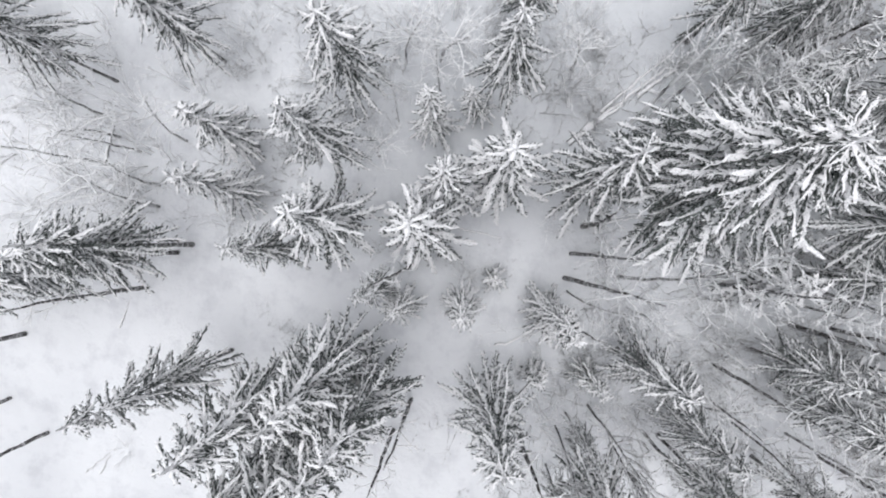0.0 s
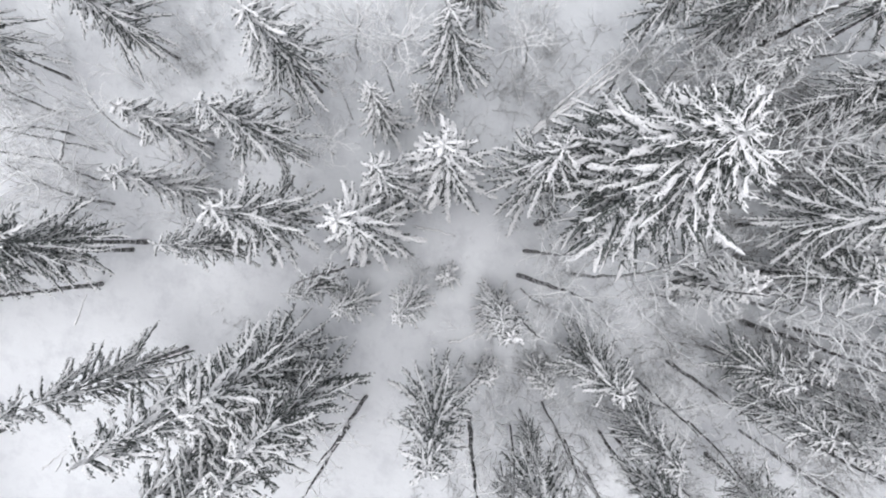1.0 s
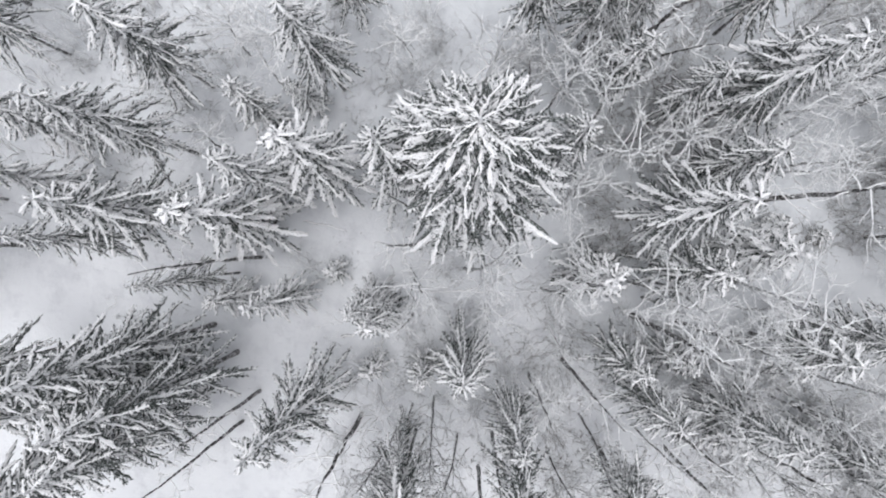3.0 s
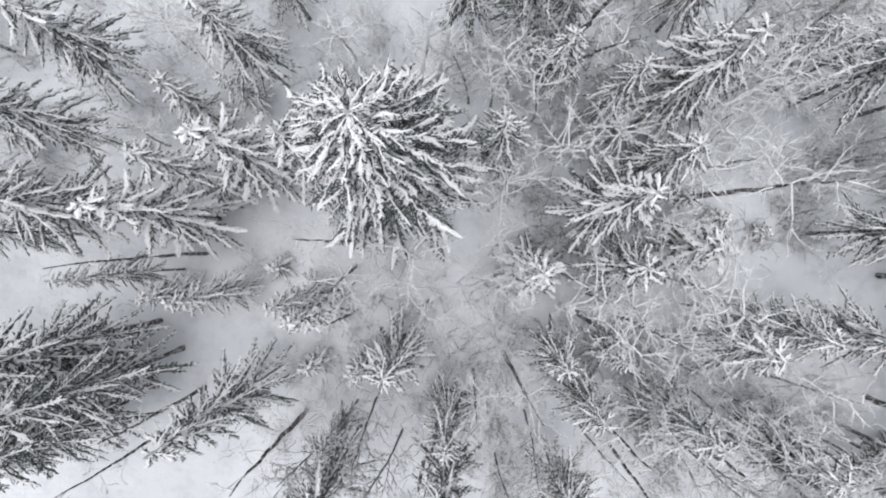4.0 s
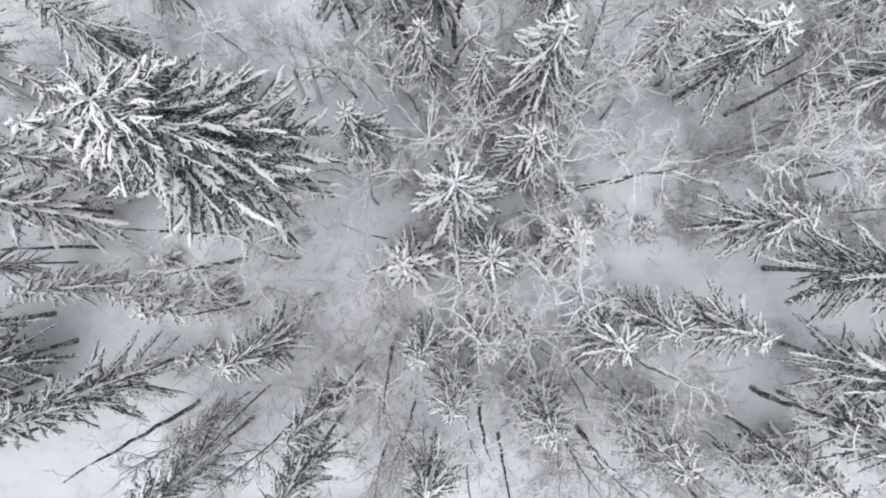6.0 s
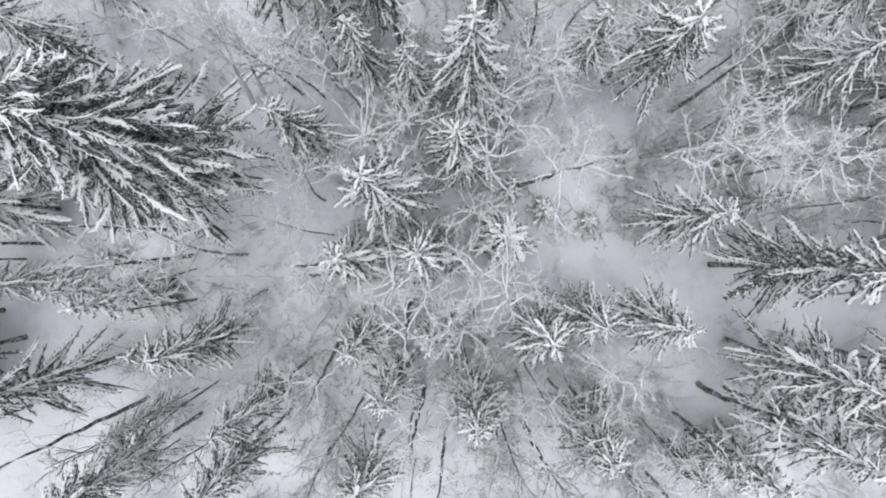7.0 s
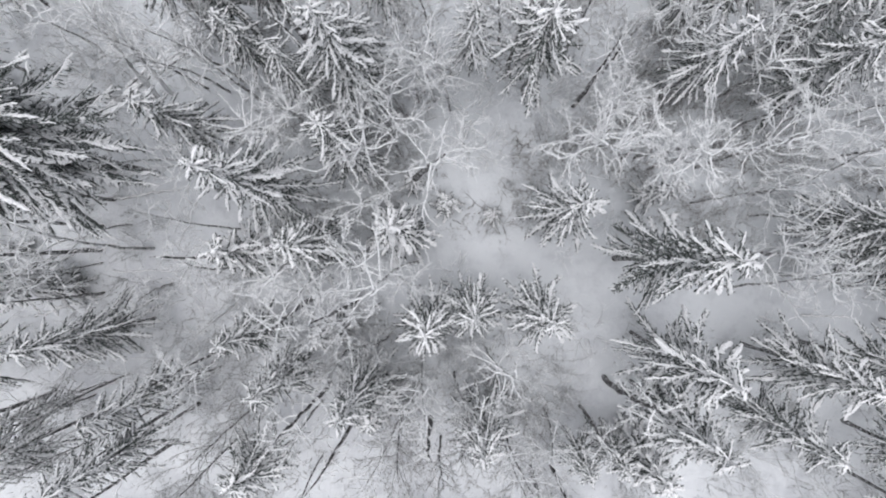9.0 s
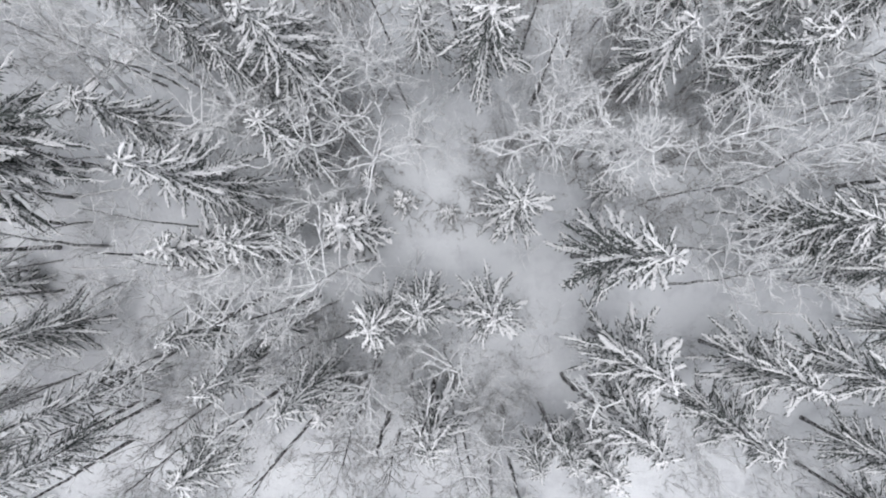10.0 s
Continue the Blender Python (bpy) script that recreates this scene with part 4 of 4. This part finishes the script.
plant("bush", -0.25, -2.60, 4.0, 1.4, "tangled leafless bush rimed with frost in snow", category="bush", group="frosted bushes")
plant("bush", 2.62, -14.53, 4.0, 1.6, "tangled leafless bush rimed with frost in snow", category="bush", group="frosted bushes")
plant("bush", 32.17, -9.28, 3.5, 1.8, "tangled leafless bush rimed with frost in snow", category="bush", group="frosted bushes")
plant("bush", 36.90, -11.66, 3.0, 1.6, "tangled leafless bush rimed with frost in snow", category="bush", group="frosted bushes")
plant("bush", 31.64, -4.32, 2.0, 1.4, "tangled leafless bush rimed with frost in snow", category="bush", group="frosted bushes")
plant("bush", 39.30, -2.56, 0.8, 0.8, "low leafless bush rimed with frost in snow", category="bush", group="frosted bushes")
plant("bush", 36.16, -13.72, 3.0, 1.4, "tangled leafless bush rimed with frost in snow", category="bush", group="frosted bushes")
plant("bush", 38.94, -12.51, 1.5, 0.9, "low leafless bush rimed with frost in snow", category="bush", group="frosted bushes")
plant("bush", 30.21, -10.49, 3.0, 1.6, "tangled leafless bush rimed with frost in snow", category="bush", group="frosted bushes")
plant("bush", 53.09, -7.32, 0.8, 0.6, "low leafless bush rimed with frost in snow", category="bush", group="frosted bushes")
plant("bush", 51.72, -16.96, 4.0, 1.6, "tangled leafless bush rimed with frost in snow", category="bush", group="frosted bushes")
plant("bush", 52.75, -9.71, 2.0, 1.0, "tangled leafless bush rimed with frost in snow", category="bush", group="frosted bushes")
plant("bush", 53.62, 3.23, 4.0, 2.0, "tangled leafless bush rimed with frost in snow", category="bush", group="frosted bushes")
plant("bush", 6.68, 13.82, 2.0, 1.2, "tangled leafless bush rimed with frost in snow", category="bush", group="frosted bushes")
plant("bush", 14.29, 11.54, 2.0, 1.3, "tangled leafless bush rimed with frost in snow", category="bush", group="frosted bushes")
plant("bush", -14.05, 13.98, 2.5, 1.3, "tangled leafless bush rimed with frost in snow", category="bush", group="frosted bushes")
plant("bush", 8.19, 13.88, 3.0, 1.5, "tangled leafless bush rimed with frost in snow", category="bush", group="frosted bushes")
plant("bush", -2.33, 13.93, 3.0, 1.5, "tangled leafless bush rimed with frost in snow", category="bush", group="frosted bushes")
plant("bush", -9.92, 11.36, 2.5, 1.3, "tangled leafless bush rimed with frost in snow", category="bush", group="frosted bushes")
plant("bush", -24.33, 14.03, 3.0, 1.5, "tangled leafless bush rimed with frost in snow", category="bush", group="frosted bushes")
plant("bush", 1.44, 12.44, 3.0, 1.4, "tangled leafless bush rimed with frost in snow", category="bush", group="frosted bushes")
plant("bush", -28.35, 9.55, 3.0, 1.5, "tangled leafless bush rimed with frost in snow", category="bush", group="frosted bushes")
plant("bush", -23.92, 3.84, 3.0, 1.5, "tangled leafless bush rimed with frost in snow", category="bush", group="frosted bushes")
plant("bush", -16.25, 1.15, 2.5, 1.3, "tangled leafless bush rimed with frost in snow", category="bush", group="frosted bushes")
plant("bush", -29.44, 1.92, 3.0, 1.5, "tangled leafless bush rimed with frost in snow", category="bush", group="frosted bushes")
plant("bush", 37.54, 8.45, 3.0, 1.6, "tangled leafless bush rimed with frost in snow", category="bush", group="frosted bushes")
plant("bush", 42.13, 6.93, 3.0, 1.6, "tangled leafless bush rimed with frost in snow", category="bush", group="frosted bushes")
plant("bush", 32.68, 4.68, 3.0, 1.5, "tangled leafless bush rimed with frost in snow", category="bush", group="frosted bushes")
plant("bush", 32.70, 7.19, 3.0, 1.6, "tangled leafless bush rimed with frost in snow", category="bush", group="frosted bushes")
plant("bush", 38.08, 7.93, 3.0, 1.6, "tangled leafless bush rimed with frost in snow", category="bush", group="frosted bushes")
plant("bush", 34.26, 4.90, 2.0, 1.2, "tangled leafless bush rimed with frost in snow", category="bush", group="frosted bushes")
plant("bush", 36.55, 9.80, 3.0, 1.5, "tangled leafless bush rimed with frost in snow", category="bush", group="frosted bushes")
plant("bush", 43.87, 9.39, 3.0, 1.6, "tangled leafless bush rimed with frost in snow", category="bush", group="frosted bushes")
plant("bush", 55.90, -9.71, 2.0, 1.2, "tangled leafless bush rimed with frost in snow", category="bush", group="frosted bushes")
plant("bush", 32.69, 9.44, 3.0, 1.4, "tangled leafless bush rimed with frost in snow", category="bush", group="frosted bushes")
plant("bush", 61.27, -17.77, 3.0, 1.4, "tangled leafless bush rimed with frost in snow", category="bush", group="frosted bushes")
plant("bush", -6.54, 6.85, 2.0, 1.4, "tangled leafless bush rimed with frost in snow", category="bush", group="frosted bushes")
plant("bush", -22.21, 8.78, 4.0, 1.6, "tangled leafless bush rimed with frost in snow", category="bush", group="frosted bushes")
plant("bush", -27.03, 3.84, 3.0, 1.6, "tangled leafless bush rimed with frost in snow", category="bush", group="frosted bushes")
plant("bush", -4.99, 10.97, 4.0, 1.6, "tangled leafless bush rimed with frost in snow", category="bush", group="frosted bushes")
plant("bush", -0.82, 13.92, 4.0, 1.8, "tangled leafless bush rimed with frost in snow", category="bush", group="frosted bushes")
plant("bush", -3.84, 13.94, 4.0, 1.8, "tangled leafless bush rimed with frost in snow", category="bush", group="frosted bushes")
plant("bush", 7.10, 10.56, 3.0, 1.4, "tangled leafless bush rimed with frost in snow", category="bush", group="frosted bushes")
plant("bush", -14.85, 12.13, 3.0, 1.5, "tangled leafless bush rimed with frost in snow", category="bush", group="frosted bushes")
plant("bush", 4.77, -6.14, 3.0, 1.5, "tangled leafless bush rimed with frost in snow", category="bush", group="frosted bushes")
plant("bush", 35.25, -7.70, 3.0, 1.6, "tangled leafless bush rimed with frost in snow", category="bush", group="frosted bushes")
plant("bush", 40.70, -8.49, 3.0, 1.6, "tangled leafless bush rimed with frost in snow", category="bush", group="frosted bushes")
plant("bush", 21.23, -8.50, 3.0, 1.5, "tangled leafless bush rimed with frost in snow", category="bush", group="frosted bushes")
plant("bush", 10.21, -11.70, 3.0, 1.4, "tangled leafless bush rimed with frost in snow", category="bush", group="frosted bushes")
plant("bush", 57.50, 2.84, 3.0, 1.8, "tangled leafless bush rimed with frost in snow", category="bush", group="frosted bushes")
plant("bush", 53.44, 10.86, 3.0, 1.8, "tangled leafless bush rimed with frost in snow", category="bush", group="frosted bushes")
plant("bush", 49.69, 6.70, 3.0, 1.6, "tangled leafless bush rimed with frost in snow", category="bush", group="frosted bushes")
plant("bush", 59.63, 8.56, 3.0, 1.8, "tangled leafless bush rimed with frost in snow", category="bush", group="frosted bushes")
plant("bush", 34.37, 14.06, 3.0, 1.8, "tangled leafless bush rimed with frost in snow", category="bush", group="frosted bushes")
plant("bush", 39.56, 3.91, 3.0, 1.6, "tangled leafless bush rimed with frost in snow", category="bush", group="frosted bushes")
plant("bush", 8.20, -12.09, 3.5, 1.8, "tangled leafless bush rimed with frost in snow", category="bush", group="frosted bushes")
plant("bush", 5.29, -14.53, 3.5, 1.8, "tangled leafless bush rimed with frost in snow", category="bush", group="frosted bushes")
plant("bush", 11.07, -10.47, 3.0, 1.6, "tangled leafless bush rimed with frost in snow", category="bush", group="frosted bushes")
plant("bush", 15.51, -8.87, 3.0, 1.6, "tangled leafless bush rimed with frost in snow", category="bush", group="frosted bushes")
plant("bush", 4.57, -12.49, 3.5, 1.8, "tangled leafless bush rimed with frost in snow", category="bush", group="frosted bushes")
plant("bush", 6.85, -15.75, 3.0, 1.6, "tangled leafless bush rimed with frost in snow", category="bush", group="frosted bushes")
plant("bush", 18.08, -17.80, 2.5, 1.5, "tangled leafless bush rimed with frost in snow", category="bush", group="frosted bushes")

# ---- undergrowth: rimed shoots and saplings between the trees, thin on the clearings and the track ----
OPEN_PLACES = [(-19, -5, 6.5), (-10, -1, 4.5), (-3, -7.5, 3.2), (-29, -7, 6), (-3, -16, 3.5), (-28, -16, 8), (-16, -12, 4), (8, -14, 2), (8, -18, 2.5)]
OPEN_PLACES += [(2, -5.5, 3.4), (-3, -4, 3.0), (6, -0.5, 2.6), (1, 1.5, 2.4), (-4, 4.5, 2.0)]
OPEN_PLACES += [(33, 6.5, 3.4), (36.5, 7.5, 2.4), (33, 2.5, 2.6), (12, 6.3, 1.6)]
OPEN_PLACES += [(14.6, -6, 1.6), (14, -2, 1.4), (28, -4, 2.6), (33, -4.2, 3), (38, -4, 3), (43, -4.1, 2.6)]
OPEN_PLACES += [(41.4, y, 2.0) for y in range(-22, -5, 2)] + [(x, -5 - (x - 43) * 0.12, 1.8) for x in range(45, 70, 2)]


def openness(x, y):
    return min(1.0, min(math.hypot(x - a, y - b) / c for a, b, c in OPEN_PLACES) ** 2)


def build_thicket():
    """Brown leafless shoots, only dusted with rime, that stand close together in the older wood."""
    rng = random.Random(78)
    s = Shape()
    made = 0
    while made < 850:
        x, y = rng.uniform(14, 68), rng.uniform(-21, 19)
        older = (x > 17 and y > 0.5 + 2.5 * math.sin(x * 0.5)) or (x < 40 and y < -6.5 and rng.random() < 0.45)
        if not older or openness(x, y) < 0.95 or rng.random() > 0.5 + 1.2 * noise.noise((x * 0.2, y * 0.2, 5.3)):
            continue
        made += 1
        tall = rng.uniform(0.5, 2.6)
        for j in range(rng.randint(4, 7)):
            px, py = x + rng.gauss(0, 0.5), y + rng.gauss(0, 0.5)
            h = tall * rng.uniform(0.5, 1.1)
            a = Vector((px, py, ground_height(px, py) - 0.05))
            grow(s, rng, a, Vector((rng.uniform(-0.6, 0.6), rng.uniform(-0.6, 0.6), 1)), h, 0.010 + 0.006 * h, 1, (0, 6), 0.17)
    ob = new("thicket", s.mesh("thicket", THICKET))
    return tagged(ob, "brown leafless shoots standing close in snow", "undergrowth", kind="stuff")


def build_undergrowth():
    rng = random.Random(77)
    s = Shape()
    made = 0
    while made < 1900:
        x, y = rng.uniform(-34, 68), rng.uniform(-22, 22)
        thick = 0.42 + 1.3 * noise.noise((x * 0.16, y * 0.16, 1.3)) + (0.25 if x > 8 else 0.0) + (0.05 if x > 20 and y > 4 else 0.0) + (0.35 if x > 20 and y < -6 else 0.0)
        if openness(x, y) < 0.95 or rng.random() > thick:
            continue
        made += 1
        tall = rng.uniform(0.4, 1.0) if rng.random() < (0.65 if x < 8 else 0.4) else rng.uniform(1.2, 3.4)
        for j in range(rng.randint(4, 8)):
            px, py = x + rng.gauss(0, 0.45), y + rng.gauss(0, 0.45)
            h = tall * rng.uniform(0.5, 1.1)
            a = Vector((px, py, ground_height(px, py) - 0.05))
            grow(s, rng, a, Vector((rng.uniform(-0.6, 0.6), rng.uniform(-0.6, 0.6), 1)), h, 0.012 + 0.006 * h, 1, (0, 6), 0.17)
    ob = new("undergrowth", s.mesh("undergrowth", BRUSH))
    return tagged(ob, "thin rimed shoots and saplings sticking out of snow", "undergrowth", kind="stuff")


build_undergrowth()
build_thicket()


# ---- fallen trunks under snow ----
def build_log(x0, y0, x1, y1, r, stubs, seed, label):
    rng = random.Random(seed)
    root = new("fallen_log")
    a, b = Vector((x0, y0, ground_height(x0, y0) + r * 0.6)), Vector((x1, y1, ground_height(x1, y1) + r * 0.6))
    n = 14
    w = 0.012 * (b - a).length + 0.03
    pts = [a.lerp(b, k / n) + Vector((rng.uniform(-w, w), rng.uniform(-w, w), rng.uniform(-0.02, 0.04))) for k in range(n + 1)]
    s = Shape()
    s.tube(pts, [r * (1 - 0.6 * k / n) for k in range(n + 1)], 8)
    part("trunk", s, BARK, root)
    s = Shape()
    s.tube([p + Vector((0, 0, r * 0.75 * (1 - 0.6 * k / n))) for k, p in enumerate(pts)], [r * 0.85 * (1 - 0.55 * k / n) * rng.uniform(0.7, 1.15) for k in range(n + 1)], 6, 0.6)
    part("snow_cover", s, SNOW, root)
    for j in range(stubs):
        q = rng.uniform(0.2, 1)
        p = a.lerp(b, q)
        side = (b - a).cross(Vector((0, 0, 1))).normalized() * rng.choice((-1, 1))
        s = Shape()
        grow(s, rng, p, side + (b - a).normalized() * 0.6 + Vector((0, 0, rng.uniform(0.1, 0.6))), r * rng.uniform(4, 9), 0.25 * r + 0.01, 1, (0, 3))
        part("branch", s, FROST, root)
    return tagged(root, label, "log", "fallen logs")


build_log(7.0, 6.7, 10.6, 9.2, 0.20, 4, 90, "fallen tree trunk half buried under a ridge of snow")
build_log(7.9, 7.4, 13.9, 12.0, 0.17, 5, 91, "fallen tree trunk half buried under a ridge of snow")
build_log(9.1, 8.7, 14.9, 13.6, 0.13, 5, 92, "thin fallen trunk with stubs, dusted with snow")
build_log(11.4, 9.7, 13.5, 11.2, 0.22, 5, 93, "fallen tree trunk half buried under a ridge of snow")
build_log(13.3, 11.1, 15.9, 12.8, 0.16, 6, 94, "fallen tree trunk half buried under a ridge of snow")
build_log(7.9, 1.1, 12.1, 1.8, 0.12, 3, 95, "thin fallen trunk with stubs, dusted with snow")
build_log(2.1, -7.1, 6.9, -5.5, 0.10, 3, 96, "thin fallen trunk with stubs, dusted with snow")
build_log(-24.4, 5.4, -23.8, 7.9, 0.13, 4, 97, "thin fallen trunk with stubs, dusted with snow")
build_log(-23.8, -5.9, -22.9, -3.7, 0.06, 2, 98, "thin fallen branch lying on the snow")
build_log(-26.5, -16.1, -24.9, -14.8, 0.05, 2, 99, "thin fallen branch lying on the snow")
build_log(-25.5, -16.2, -24.8, -14.8, 0.05, 2, 100, "thin fallen branch lying on the snow")
build_log(-0.4, 1.0, 2.6, 0.3, 0.06, 2, 101, "thin fallen branch lying on the snow")
build_log(52.6, -7.1, 53.9, -7.6, 0.06, 1, 102, "thin fallen branch lying on the snow")
build_log(55.4, -7.0, 58.8, -7.2, 0.08, 2, 103, "thin fallen trunk with stubs, dusted with snow")
build_log(13.1, 3.8, 10.4, 5.6, 0.09, 3, 104, "thin fallen trunk with stubs, dusted with snow")
# stand-in pole, added for a faint straight line across the snow
build_log(7.7, -3.8, 16.5, -4.0, 0.05, 1, 199, "thin pole standing in for a faint straight line")

# ---- the wood goes on: an unseen belt of spruces, added to shade the borders ----
SHADE_BELT = random.Random(9)
for side in (-1, 1):
    x = -36.0
    while x < 72:
        plant("outer", x, side * SHADE_BELT.uniform(20.8, 26.5), SHADE_BELT.uniform(12, 18), SHADE_BELT.uniform(1.6, 2.3),
              "unseen snow-laden spruce added to shade the forest border", category="spruce tree", group="outer spruces")
        x += SHADE_BELT.uniform(2.8, 5.0)
